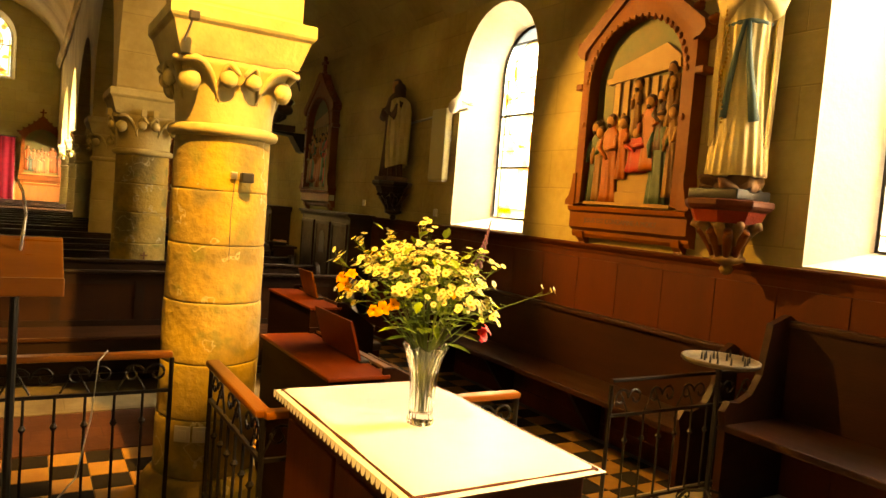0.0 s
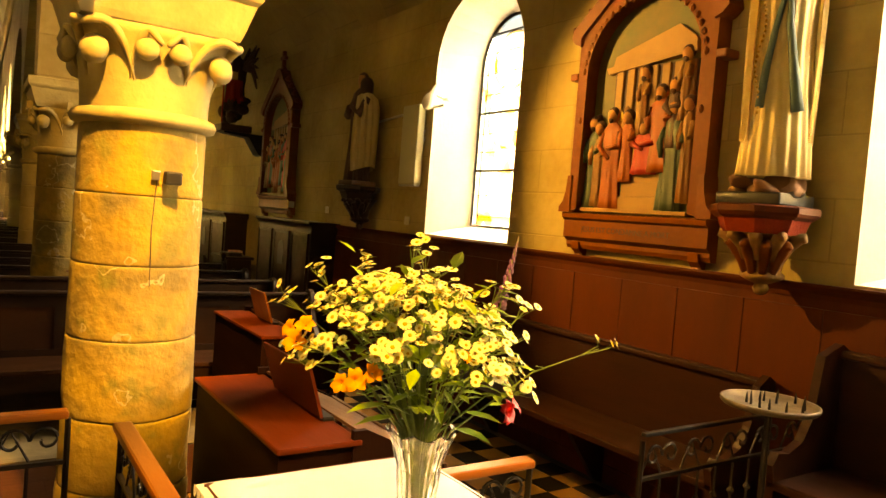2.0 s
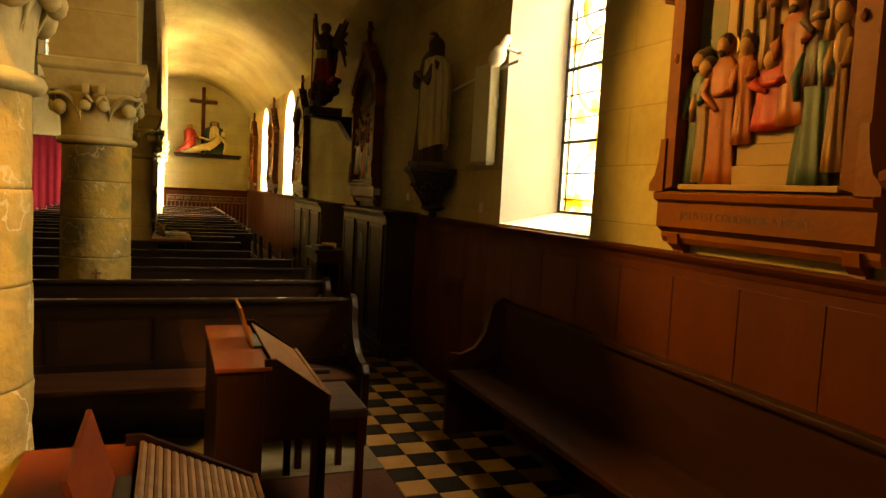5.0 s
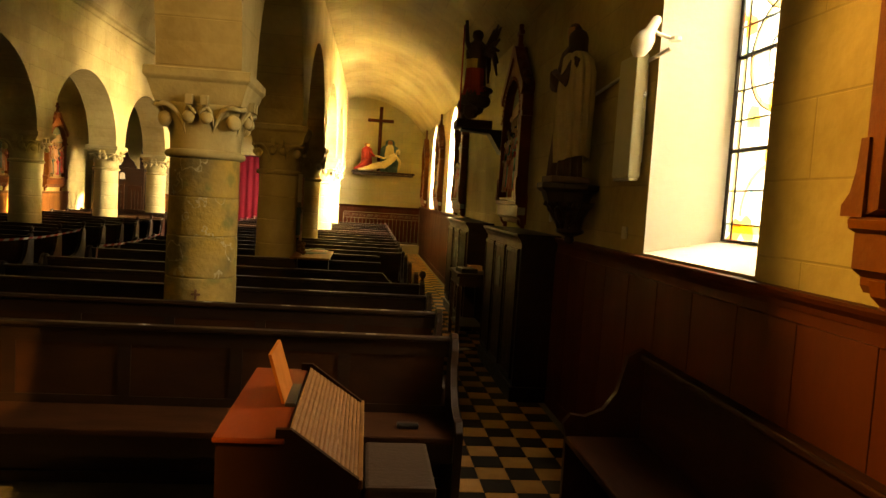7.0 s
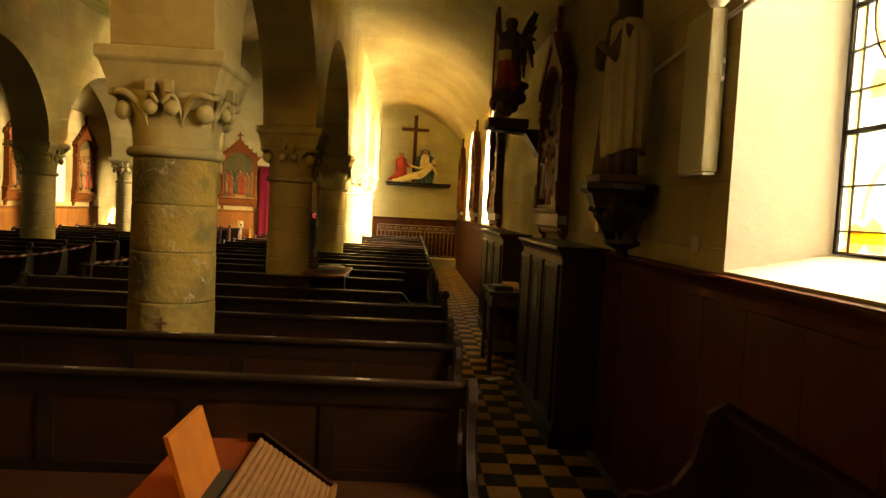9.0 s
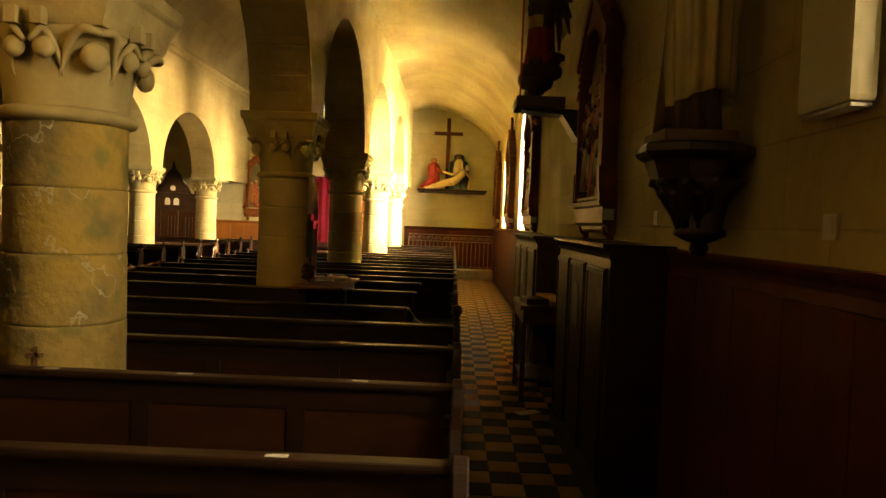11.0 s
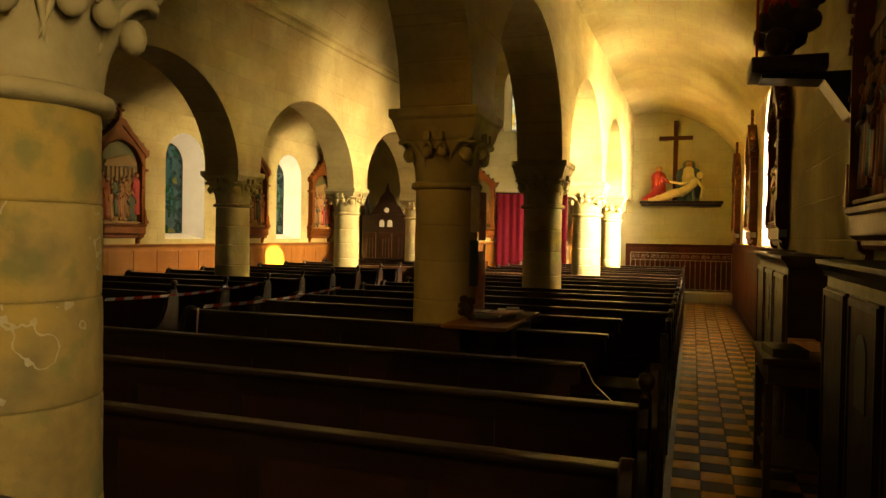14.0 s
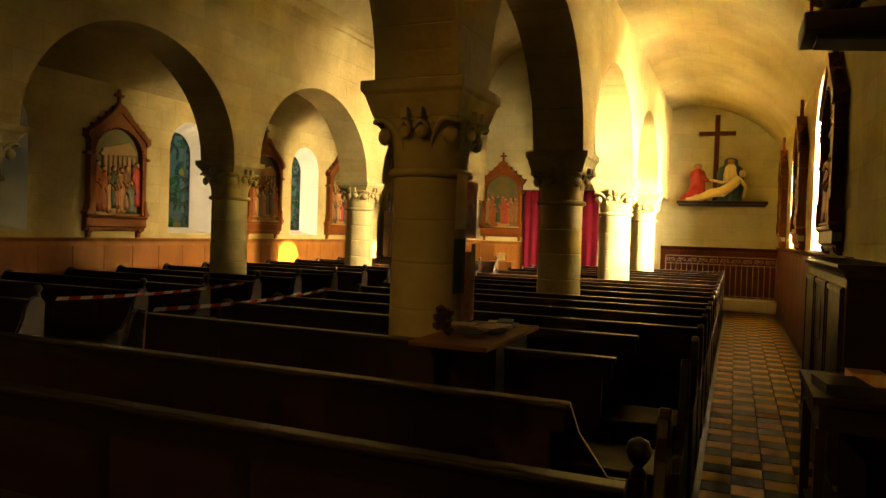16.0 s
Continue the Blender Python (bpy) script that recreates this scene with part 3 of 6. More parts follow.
        if yc > 4:
            for sx in (-0.05, 0.05):
                part("dentil", boxes((sx - 0.022, sx + 0.022, -0.335, -0.29, 2.225, 2.29)), CARVED, th).matrix_local = m
    w = 0.345 if spring == SPRING else 0.325
    prof = [(w - 0.065, 2.238), (w - 0.055, 2.262), (w - 0.02, spring - 0.085), (w - 0.006, spring - 0.07), (w, spring - 0.058), (w, spring - 0.006), (w - 0.006, spring)]
    part("impost", lathe([(r * math.sqrt(2), zz) for r, zz in prof], 4, a0=math.pi / 4), CARVED, th, "square impost block with chamfered underside")
    return th


for yc in COLS:
    column(south_line(yc), yc, yc < 4)
for yc in NCOLS:
    column(ARC_L, yc, False, NSPRING)


bm = boxes((-0.008, 0.008, -0.004, 0.0, -0.045, 0.045), (-0.032, 0.032, -0.004, 0.0, 0.002, 0.018))
carved = part("carved_cross", bm, ROCK)
tagged(carved, "small red-brown consecration cross painted on the column", "cross")
carved.matrix_world = pose(0.999, 7.34 - 0.247, 0.932, 0, 0, 0.0)


# panelling with a moulded rail
def dado(name, x, s, runs, top, mat, step, label):
    """Panelled dado on a side wall: s is the side into the room."""
    for y0, y1 in runs:
        th = thing(name, label, "panelling", (0, 0, 0), kind="structure")
        part("backing", boxes((min(x, x + s * 0.02), max(x, x + s * 0.02), y0, y1, 0, top - 0.05)), mat, th)
        prof = [(x, top - 0.075), (x + s * 0.025, top - 0.075), (x + s * 0.03, top - 0.05), (x + s * 0.05, top - 0.03), (x + s * 0.06, top - 0.012), (x + s * 0.06, top), (x, top)]
        part("rail", prism(prof, y0, y1, "y"), mat, th)
        part("plinth", boxes((min(x, x + s * 0.04), max(x, x + s * 0.04), y0, y1, 0, 0.12), bevel=0.004), mat, th)
        n = max(1, round((y1 - y0) / step))
        w = (y1 - y0) / n
        for i in range(n):
            a, b = y0 + i * w + 0.002, y0 + (i + 1) * w - 0.002
            part("panel", boxes((min(x + s * 0.016, x + s * 0.032), max(x + s * 0.016, x + s * 0.032), a, b, 0.12, top - 0.12), bevel=0.003), mat, th)


dado("panelling", XR, -1, [(YB, 8.0), (13.4, YF)], 1.44, DADO, 0.42, "red-brown painted board panelling with a moulded rail")
dado("panelling", XL, 1, [(YB, 22.4)], 1.29, HONEY, 0.55, "honey-coloured board panelling with a moulded rail")


def dado_end(x0, x1, top, mat):
    th = thing("panelling", "dark board panelling with a moulded rail on the end wall", "panelling", (0, 0, 0), kind="structure")
    part("backing", boxes((x0, x1, YF - 0.02, YF, 0, top - 0.05)), mat, th)
    part("rail", prism([(YF, top - 0.07), (YF - 0.03, top - 0.07), (YF - 0.06, top - 0.02), (YF - 0.06, top), (YF, top)], x0, x1, "x"), mat, th)
    n = max(1, round((x1 - x0) / 0.4))
    w = (x1 - x0) / n
    for i in range(n):
        part("panel", boxes((x0 + i * w + 0.004, x0 + (i + 1) * w - 0.004, YF - 0.032, YF - 0.014, 0.1, top - 0.1), bevel=0.003), mat, th)


dado_end(1.24, XR, 1.39, DADO)
dado_end(XL, -2.15, 1.36, HONEY)
dado_end(-0.2, 1.0, 1.36, HONEY)


# windows
def tinted(name, color):
    m = bpy.data.materials.new(name)
    m.use_nodes = True
    t = m.node_tree
    t.nodes.remove(t.nodes["Principled BSDF"])
    tr = t.nodes.new("ShaderNodeBsdfTransparent")
    tr.inputs[0].default_value = (*color, 1)
    t.links.new(tr.outputs[0], t.nodes["Material Output"].inputs[0])
    return m


AMBER, YELLOW, SKYBLUE = tinted("amber_glass", (0.84, 0.52, 0.20)), tinted("yellow_glass", (0.96, 0.86, 0.28)), tinted("blue_glass", (0.34, 0.68, 0.85))


def ring_band(bm, x, yc, cz, r0, r1, a0, a1, n):
    for i in range(n):
        a, b = a0 + (a1 - a0) * i / n, a0 + (a1 - a0) * (i + 1) / n
        bm.faces.new([bm.verts.new((x, yc + r * math.cos(q), cz + r * math.sin(q))) for r, q in ((r0, a), (r1, a), (r1, b), (r0, b))])


def window(name, x, s, yc, half, z0, zs, glass, label, rows, at=None, tints=True):
    th = thing(name, label, "window", (0, 0, 0), kind="structure")
    if at is not None:
        th.matrix_world = at
    o = arc(yc, half, z0, zs, 16)
    pane = part("pane", prism(o, x, x + s * 0.006, "x"), glass, th)
    pane.visible_shadow = False
    bm = bmesh.new()
    rod(bm, [(x - s * 0.012, p[0], p[1]) for p in o] + [(x - s * 0.012, o[0][0], o[0][1])], 0.013, 6)
    part("frame", bm, IRON, th)
    for i, f in enumerate(rows):
        z = z0 + f * (zs + half - z0)
        hw = half if z <= zs else math.sqrt(max(0.0, half * half - (z - zs) ** 2))
        thick = 0.022 if i in (2, 5) else 0.007
        part("bar", boxes((x - 0.012, x + 0.012, yc - hw, yc + hw, z - thick / 2, z + thick / 2)), IRON, th)
    if tints:
        xt = x - s * 0.004
        bm = bmesh.new()
        for sy in (-1, 1):
            a, b = yc + sy * (half - 0.075), yc + sy * (half - 0.035)
            bm.faces.new([bm.verts.new((xt, *q)) for q in ((a, z0 + 0.09), (b, z0 + 0.09), (b, zs), (a, zs))])
        bm.faces.new([bm.verts.new((xt, *q)) for q in ((yc - half + 0.035, z0 + 0.045), (yc + half - 0.035, z0 + 0.045), (yc + half - 0.035, z0 + 0.09), (yc - half + 0.035, z0 + 0.09))])
        part("border_glass", bm, YELLOW, th, "yellow glass border").visible_shadow = False
        for cz, r, a0, a1 in ((z0 + 0.14, half * 0.68, 0.0, math.pi), (z0 + 0.98, half * 0.70, 0.0, 2 * math.pi), (zs + 0.02, half * 0.62, 0.0, 2 * math.pi)):
            bm = bmesh.new()
            ring_band(bm, xt, yc, cz, r - 0.028, r, a0, a1, 32)
            part("ring_glass", bm, AMBER, th, "amber glass ring").visible_shadow = False
        for sy in (-1, 1):
            bm = bmesh.new()
            for (y0, za), (y1, zb) in (((0.10, 0.16), (0.30, 0.52)), ((0.30, 0.52), (0.06, 0.92)), ((0.31, 1.02), (0.35, 1.14))):
                bm.faces.new([bm.verts.new((xt + s * 0.001, yc + sy * yy, z0 + zz)) for yy, zz in ((y0, za), (y0 + 0.028, za), (y1 + 0.028, zb), (y1, zb))])
            part("ribbon_glass", bm, SKYBLUE, th, "pale blue glass ribbon").visible_shadow = False
        bm = bmesh.new()
        bm.faces.new([bm.verts.new((xt, *q)) for q in ((yc - 0.05, z0 + 1.08), (yc + 0.05, z0 + 1.08), (yc + 0.05, z0 + 1.18), (yc - 0.05, z0 + 1.18))])
        part("square_glass", bm, AMBER, th, "small orange glass square").visible_shadow = False
    # lead lines: borders and roundels
    for dy in (-half + 0.07, half - 0.07):
        part("lead", boxes((x - 0.008, x + 0.008, yc + dy - 0.004, yc + dy + 0.004, z0, zs)), IRON, th)
    for cz, r in ((z0 + 0.98, half * 0.7), (zs + 0.02, half * 0.62)) if tints else ((z0 + 0.32, half * 0.62), (z0 + 0.95, half * 0.7), (zs + 0.02, half * 0.62)):
        bm = bmesh.new()
        rod(bm, [(x - s * 0.008, yc + r * math.cos(a * math.pi / 12), cz + r * math.sin(a * math.pi / 12)) for a in range(25)], 0.005, 5)
        part("lead", bm, IRON, th)
        bm = bmesh.new()
        rod(bm, [(x - s * 0.008, yc + r * 0.4 * math.cos(a * math.pi / 8), cz + r * 0.4 * math.sin(a * math.pi / 8)) for a in range(17)], 0.004, 5)
        part("lead", bm, IRON, th)
    return th


for i, (yc, e) in enumerate(SOUTH):
    window("window_%d" % (i + 1), XR + 0.40, 1, yc, 0.42, 1.57, 3.02, PALEGLASS, "tall round-headed window of pale stained glass in iron bars", (0.05, 0.15, 0.27, 0.36, 0.45, 0.55, 0.64, 0.74, 0.84, 0.93))
for i, (yc, e) in enumerate(NORTH):
    window("window_%d" % (i + 5), XL - 0.40, -1, yc, 0.36, 1.48, 2.80, BLUEGLASS, "round-headed window of blue-green stained glass", (0.12, 0.25, 0.4, 0.55, 0.7, 0.85), None, False)


# the west window looks down the nave: the same window turned to the end wall
window("window_8", 0.0, 1, 0.0, WEST[1], WEST[2], WEST[3], PALEGLASS, "round-headed window of pale stained glass high in the end wall", (0.1, 0.3, 0.5, 0.65, 0.8), pose(WEST[0], YF + 0.40, 0, 0, 0, 90))


# chequered floor: black and cream tiles laid square
TILE = 0.195
tile_meshes = {}
for key, mat in (("black", BLACKTILE), ("cream", WHITETILE)):
    bm = boxes((-TILE / 2 + 0.002, TILE / 2 - 0.002, -TILE / 2 + 0.002, TILE / 2 - 0.002, -0.011, 0.0))
    for v in bm.verts:
        if v.co.z > -0.005:
            v.co.x *= 0.985
            v.co.y *= 0.985
    me = bpy.data.meshes.new(key + "_tile")
    bm.to_mesh(me)
    bm.free()
    me.materials.append(mat)
    tile_meshes[key] = me


def lay(x0, y0, nx, ny, name, singles):
    rnd = random.Random(5)
    verts, faces, mats = [], [], []
    for j in range(ny):
        for i in range(nx):
            x, y = x0 + (i + 0.5) * TILE, y0 + (j + 0.5) * TILE
            black = (i + j) % 2 == 1
            dz = rnd.uniform(-0.0015, 0.0015)
            if singles:
                ob = new("tile", tile_meshes["black" if black else "cream"])
                ob.parent = floor_base
                ob.matrix_world = pose(x, y, dz, rnd.uniform(-0.25, 0.25), rnd.uniform(-0.25, 0.25), 0)
            else:
                k = len(verts)
                h = TILE / 2 - 0.003
                verts += [(x - h, y - h, dz), (x + h, y - h, dz), (x + h, y + h, dz), (x - h, y + h, dz)]
                verts += [(x - h - 0.002, y - h - 0.002, -0.011), (x + h + 0.002, y - h - 0.002, -0.011), (x + h + 0.002, y + h + 0.002, -0.011), (x - h - 0.002, y + h + 0.002, -0.011)]
                faces += [(k, k + 1, k + 2, k + 3)] + [(k + 4 + q, k + 4 + (q + 1) % 4, k + (q + 1) % 4, k + q) for q in range(4)]
                mats += [0 if black else 1] * 5
    if not singles:
        me = bpy.data.meshes.new(name)
        me.from_pydata(verts, [], faces)
        me.materials.append(BLACKTILE)
        me.materials.append(WHITETILE)
        me.polygons.foreach_set("material_index", mats)
        ob = new(name, me)
        ob.parent = floor_base
        tagged(ob, "black and cream chequered floor tiles", "", "", "stuff")
# ---------------------------------------------------------------- pews
def pew_end(x0, x1, name="end_panel"):
    """Side panel of a pew with a scrolled arm, in the plane across the pew."""
    p = [(-0.46, 0.0), (-0.46, 0.40), (-0.47, 0.48), (-0.43, 0.53), (-0.36, 0.53), (-0.26, 0.56), (-0.17, 0.64), (-0.12, 0.75), (-0.11, 0.84), (-0.08, 0.90), (-0.03, 0.925), (0.03, 0.905), (0.055, 0.86), (0.04, 0.80), (0.045, 0.0)]
    bm = prism(p, x0, x1, "x")
    bmesh.ops.bevel(bm, geom=list(bm.edges), offset=0.006, segments=1, affect="EDGES")
    return bm


def pew(x0, x1, y, seat_x1=None, group="pews", knob=False):
    """A bench that faces the chancel, its back at y."""
    x_end = seat_x1 or x1
    th = thing("pew", "long dark-stained wooden church pew with a panelled back", "pew", ((x0 + x_end) / 2, y, 0.012), group=group)
    cx = (x0 + x_end) / 2
    a, b, e = x0 - cx, x1 - cx, x_end - cx
    part("seat", boxes((a + 0.04, e - 0.04, -0.44, -0.02, 0.41, 0.445), bevel=0.008), PEWPANEL, th)
    part("seat_front", boxes((a + 0.04, e - 0.04, -0.42, -0.395, 0.30, 0.41)), DARKWOOD, th)
    n = max(1, round((b - a) / 0.62))
    w = (b - a - 0.08) / n
    for i in range(n):
        part("back_panel", boxes((a + 0.04 + i * w + 0.03, a + 0.04 + (i + 1) * w - 0.03, -0.008, 0.008, 0.47, 0.80), bevel=0.002), PEWPANEL, th)
    part("back_frame", boxes((a + 0.04, b - 0.02, -0.014, 0.012, 0.78, 0.87), (a + 0.04, b - 0.02, -0.014, 0.012, 0.42, 0.49), *[(a + 0.04 + i * w - 0.035, a + 0.04 + i * w + 0.035, -0.013, 0.011, 0.48, 0.79) for i in range(1, n)]), DARKWOOD, th)
    part("top_rail", boxes((a + 0.02, b, -0.035, 0.035, 0.865, 0.893), bevel=0.010), DARKWOOD, th)
    part("back_board", boxes((a + 0.04, e - 0.04, -0.006, 0.006, 0.06, 0.42)), DARKWOOD, th)
    part("end_panel", pew_end(a, a + 0.045), DARKWOOD, th)
    part("end_panel", pew_end(e - 0.045, e), DARKWOOD, th)
    part("foot_rail", boxes((a + 0.04, e - 0.04, -0.03, 0.03, 0.0, 0.06)), DARKWOOD, th)
    if knob:
        part("finial", lathe([(0.02, 0.90), (0.022, 0.93), (0.012, 0.945), (0.028, 0.965), (0.034, 0.985), (0.026, 1.01), (0.006, 1.02)], 10, cx=e - 0.02), DARKWOOD, th, "", True)
    return th


ROWS_Y = [6.15, 7.03, 7.85, 8.60, 9.41, 10.53, 11.46] + [12.16, 12.95, 13.70, 14.30, 15.15, 15.95, 16.72, 17.50, 18.55, 19.35, 20.15, 20.95, 22.15]
for i, y in enumerate(ROWS_Y):
    short = 4 <= i <= 6
    pew(-1.6 if i < 3 else -1.0, 2.33 if short else 2.70, y, 2.70, "pews beside the aisle", knob=(i == 3))
for y in (10.0, 10.62, 11.68, 12.52, 13.36, 14.18, 15.04, 15.88, 16.72, 17.56, 18.48, 19.24, 20.08, 20.92, 22.1):
    pew(-5.1, -2.12, y, None, "pews across the nave", knob=True)


# ---------------------------------------------------------------- confessionals
def confessional(y0, y1, top, label):
    th = thing("confessional", label, "confessional", (XR, (y0 + y1) / 2, 0))
    h = (y1 - y0) / 2
    d = 0.33
    part("body", boxes((-d, -0.005, -h, h, 0, top - 0.07), bevel=0.006), DARKWOOD, th)
    part("cornice", prism([(0, top - 0.08), (-d - 0.01, top - 0.08), (-d - 0.02, top - 0.05), (-d - 0.05, top - 0.02), (-d - 0.05, top), (0, top)], -h - 0.03, h + 0.03, "y"), DARKWOOD, th)
    part("plinth", boxes((-d - 0.025, -0.005, -h - 0.015, h + 0.015, 0, 0.13), bevel=0.006), DARKWOOD, th)
    n = 3
    w = 2 * h / n
    for i in range(n):
        a, b = -h + i * w + 0.05, -h + (i + 1) * w - 0.05
        door = part("door_panel", boxes((-d - 0.018, -d, a, b, 0.18, top - 0.13), bevel=0.005), PEWPANEL, th)
        part("moulding", boxes((-d - 0.026, -d - 0.016, a, b, top - 0.17, top - 0.14), (-d - 0.026, -d - 0.016, a, b, 0.18, 0.21), (-d - 0.026, -d - 0.016, a, a + 0.025, 0.2, top - 0.15), (-d - 0.026, -d - 0.016, b - 0.025, b, 0.2, top - 0.15), bevel=0.003), DARKWOOD, door)
        if i == 1:
            part("grille", prism(arc((a + b) / 2, 0.09, top - 0.55, top - 0.35, 8), -d - 0.024, -d - 0.012, "x"), BLACK, door, "dark pointed grille opening")
    return th


confessional(8.0, 9.72, 1.45, "low dark-wood confessional with panelled doors against the wall")
confessional(11.2, 13.35, 1.43, "second low dark-wood confessional with panelled doors")


# ---------------------------------------------------------------- altar table in the chancel
tb = thing("side_altar", "dark red-brown wooden side altar on the chancel floor", "table", (1.10, 1.87, 0.15))
part("body", boxes((-0.27, 0.27, -0.46, 0.46, 0.03, 0.77), bevel=0.008), DADO, tb)
part("plinth", boxes((-0.285, 0.285, -0.475, 0.475, 0, 0.08), bevel=0.008), DADO, tb)
part("top", boxes((-0.295, 0.295, -0.49, 0.49, 0.765, 0.788), bevel=0.006), DADO, tb)
for a, b in ((-0.42, -0.02), (0.02, 0.42)):
    part("side_panel", boxes((-0.282, -0.268, a, b, 0.14, 0.70), bevel=0.004), DADO, tb)
cl = thing("altar_cloth", "white altar cloth with a scalloped lace edge on the altar", "cloth", (1.10, 1.87, 0.938))
bm = bmesh.new()
NX, NY = 16, 26
grid = [[None] * (NY + 1) for _ in range(NX + 1)]
for i in range(NX + 1):
    for j in range(NY + 1):
        x, y = -0.31 + 0.62 * i / NX, -0.505 + 1.01 * j / NY
        z = 0.004 + 0.0025 * noise.noise(Vector((x * 6, y * 6, 1.0)))
        if j == 0 or i in (0, NX) or j == NY:
            z -= 0.012
        grid[i][j] = bm.verts.new((x, y, z))
for i in range(NX):
    for j in range(NY):
        bm.faces.new((grid[i][j], grid[i + 1][j], grid[i + 1][j + 1], grid[i][j + 1]))
part("sheet", bm, CLOTH, cl, "", True)
bm = bmesh.new()
for k in range(34):
    y = -0.495 + k * 0.03
    for sx in (-1,):
        c = bm.verts.new((sx * 0.31, y, -0.006))
        ring = [bm.verts.new((sx * (0.311 + 0.003 * math.sin(q)), y + 0.015 * math.cos(q), -0.006 - 0.026 * math.sin(q))) for q in [math.pi * w / 6 for w in range(7)]]
        for p, q in zip(ring, ring[1:]):
            bm.faces.new((c, p, q))
part("lace_edge", bm, CLOTH, cl, "scalloped white lace edge")


# ---------------------------------------------------------------- wrought-iron rails
def scroll(bm, x, z, s, size, y=0.0):
    pts = []
    for i in range(15):
        a = i / 14 * 2.1 * math.pi
        r = size * (1 - 0.75 * i / 14)
        pts.append((x + s * (size - r * math.cos(a)) , y, z + r * math.sin(a)))
    rod(bm, pts, 0.006, 5)


def iron_rail(at, length, rz, wood=True, z0=0.0, top=0.70, label="", mat=None):
    mat = mat or IRON
    th = thing("communion_rail", label or "black wrought-iron communion rail with scrolls and a wooden handrail", "railing", at, rz, group="chancel rails")
    if wood:
        part("handrail", boxes((0, length, -0.03, 0.03, top - 0.028, top), bevel=0.009), OAKTOP, th, "varnished wooden handrail")
    else:
        part("handrail", boxes((0, length, -0.012, 0.012, top - 0.016, top), bevel=0.004), mat, th)
    part("bar", boxes((0, length, -0.008, 0.008, top - 0.19, top - 0.175)), mat, th)
    part("bar", boxes((0, length, -0.008, 0.008, 0.075, 0.09)), mat, th)
    n = max(2, round(length / 0.115))
    for i in range(n + 1):
        x = length * i / n
        bm = bmesh.new()
        end = i in (0, n)
        rod(bm, [(x, 0, 0.0 if end else 0.08), (x, 0, top - (0.03 if end else 0.18))], 0.011 if end else 0.0065, 6)
        if not end:
            rod(bm, [(x, 0, top - 0.33), (x, 0, top - 0.315), (x, 0, top - 0.30)], [0.008, 0.017, 0.008], 6)
        part("post" if end else "baluster", bm, mat, th)
    k = max(1, round(length / 0.23))
    for i in range(k):
        bm = bmesh.new()
        x = length * (i + 0.5) / k
        scroll(bm, x, top - 0.10, 1, 0.05)
        scroll(bm, x, top - 0.10, -1, 0.05)
        rod(bm, [(x - length / k / 2, 0, top - 0.17), (x - length / k / 4, 0, top - 0.06), (x, 0, top - 0.17)], 0.005, 5)
        part("scrollwork", bm, mat, th)
        bm = bmesh.new()
        scroll(bm, x, 0.045, 1, 0.03)
        scroll(bm, x, 0.045, -1, 0.03)
        part("scrollwork", bm, mat, th)
    return th


iron_rail((-2.3, 3.36, 0.0), 2.92, 0, True, top=0.86, label="black wrought-iron communion rail with a wooden handrail, across the nave")
iron_rail((0.765, 2.40, 0.15), 0.80, 90, True, top=0.70, label="short black wrought-iron rail with a wooden handrail beside the column")
iron_rail((0.765, 2.40, 0.15), 1.12, 0, True, top=0.70, label="black wrought-iron rail with a wooden handrail behind the side altar")
iron_rail((2.48, 2.43, 0.15), 1.20, 0, False, top=0.71, label="black wrought-iron grille with spear-headed bars by the wall")
iron_rail((1.42, 23.62, 0.24), 2.30, 0, False, top=0.95, mat=PEWTER, label="grey-painted wrought-iron baptistry grille in front of the end wall")
# ---------------------------------------------------------------- plain shapes for figures
def blob(bm, c, r, sub=2):
    bmesh.ops.create_icosphere(bm, subdivisions=sub, radius=1.0, matrix=Matrix.Translation(c) @ Matrix.Diagonal((*r, 1)))


def robed(bm, x, y, z, h, w, d, folds=7, seed=0, n=28, deep=0.17):
    """A plain robed shape: a fluted body with a rounded head."""
    prof = [(1.0, 0.0), (0.94, 0.12), (0.82, 0.30), (0.76, 0.48), (0.80, 0.60), (0.86, 0.70), (0.74, 0.80), (0.40, 0.845), (0.33, 0.865), (0.43, 0.895), (0.47, 0.93), (0.42, 0.965), (0.25, 0.99), (0.03, 1.0)]
    rings = []
    for r, f in prof:
        ring = []
        for i in range(n):
            a = 2 * math.pi * i / n
            k = 1 + (deep * (1 - (0.8 if n < 40 else 0.45) * f) * math.sin(folds * a + seed + 2.5 * f + 0.8 * math.sin(2 * a + seed)) if f < 0.78 else 0)
            ring.append(bm.verts.new((x + w / 2 * r * k * math.cos(a), y + d / 2 * r * k * math.sin(a), z + h * f)))
        rings.append(ring)
    for a, b in zip(rings, rings[1:]):
        for i in range(n):
            bm.faces.new((a[i], a[(i + 1) % n], b[(i + 1) % n], b[i]))
    bm.faces.new(rings[0][::-1])
    bm.faces.new(rings[-1])


def paint(ob, mats, choose):
    for m in mats:
        ob.data.materials.append(m)
    for p in ob.data.polygons:
        p.material_index = choose(p.center, p.index)


# ---------------------------------------------------------------- station reliefs
PALETTE = [ORANGE, OCHRE, RED, GREEN, ORANGE, OCHRE, FLESH]


bm = bmesh.new()
blob(bm, (0, 0, 0), (0.019, 0.016, 0.026), 1)
BEAD = bpy.data.meshes.new("bead")
bm.to_mesh(BEAD)
bm.free()
BEAD.materials.append(FRAMEWOOD)


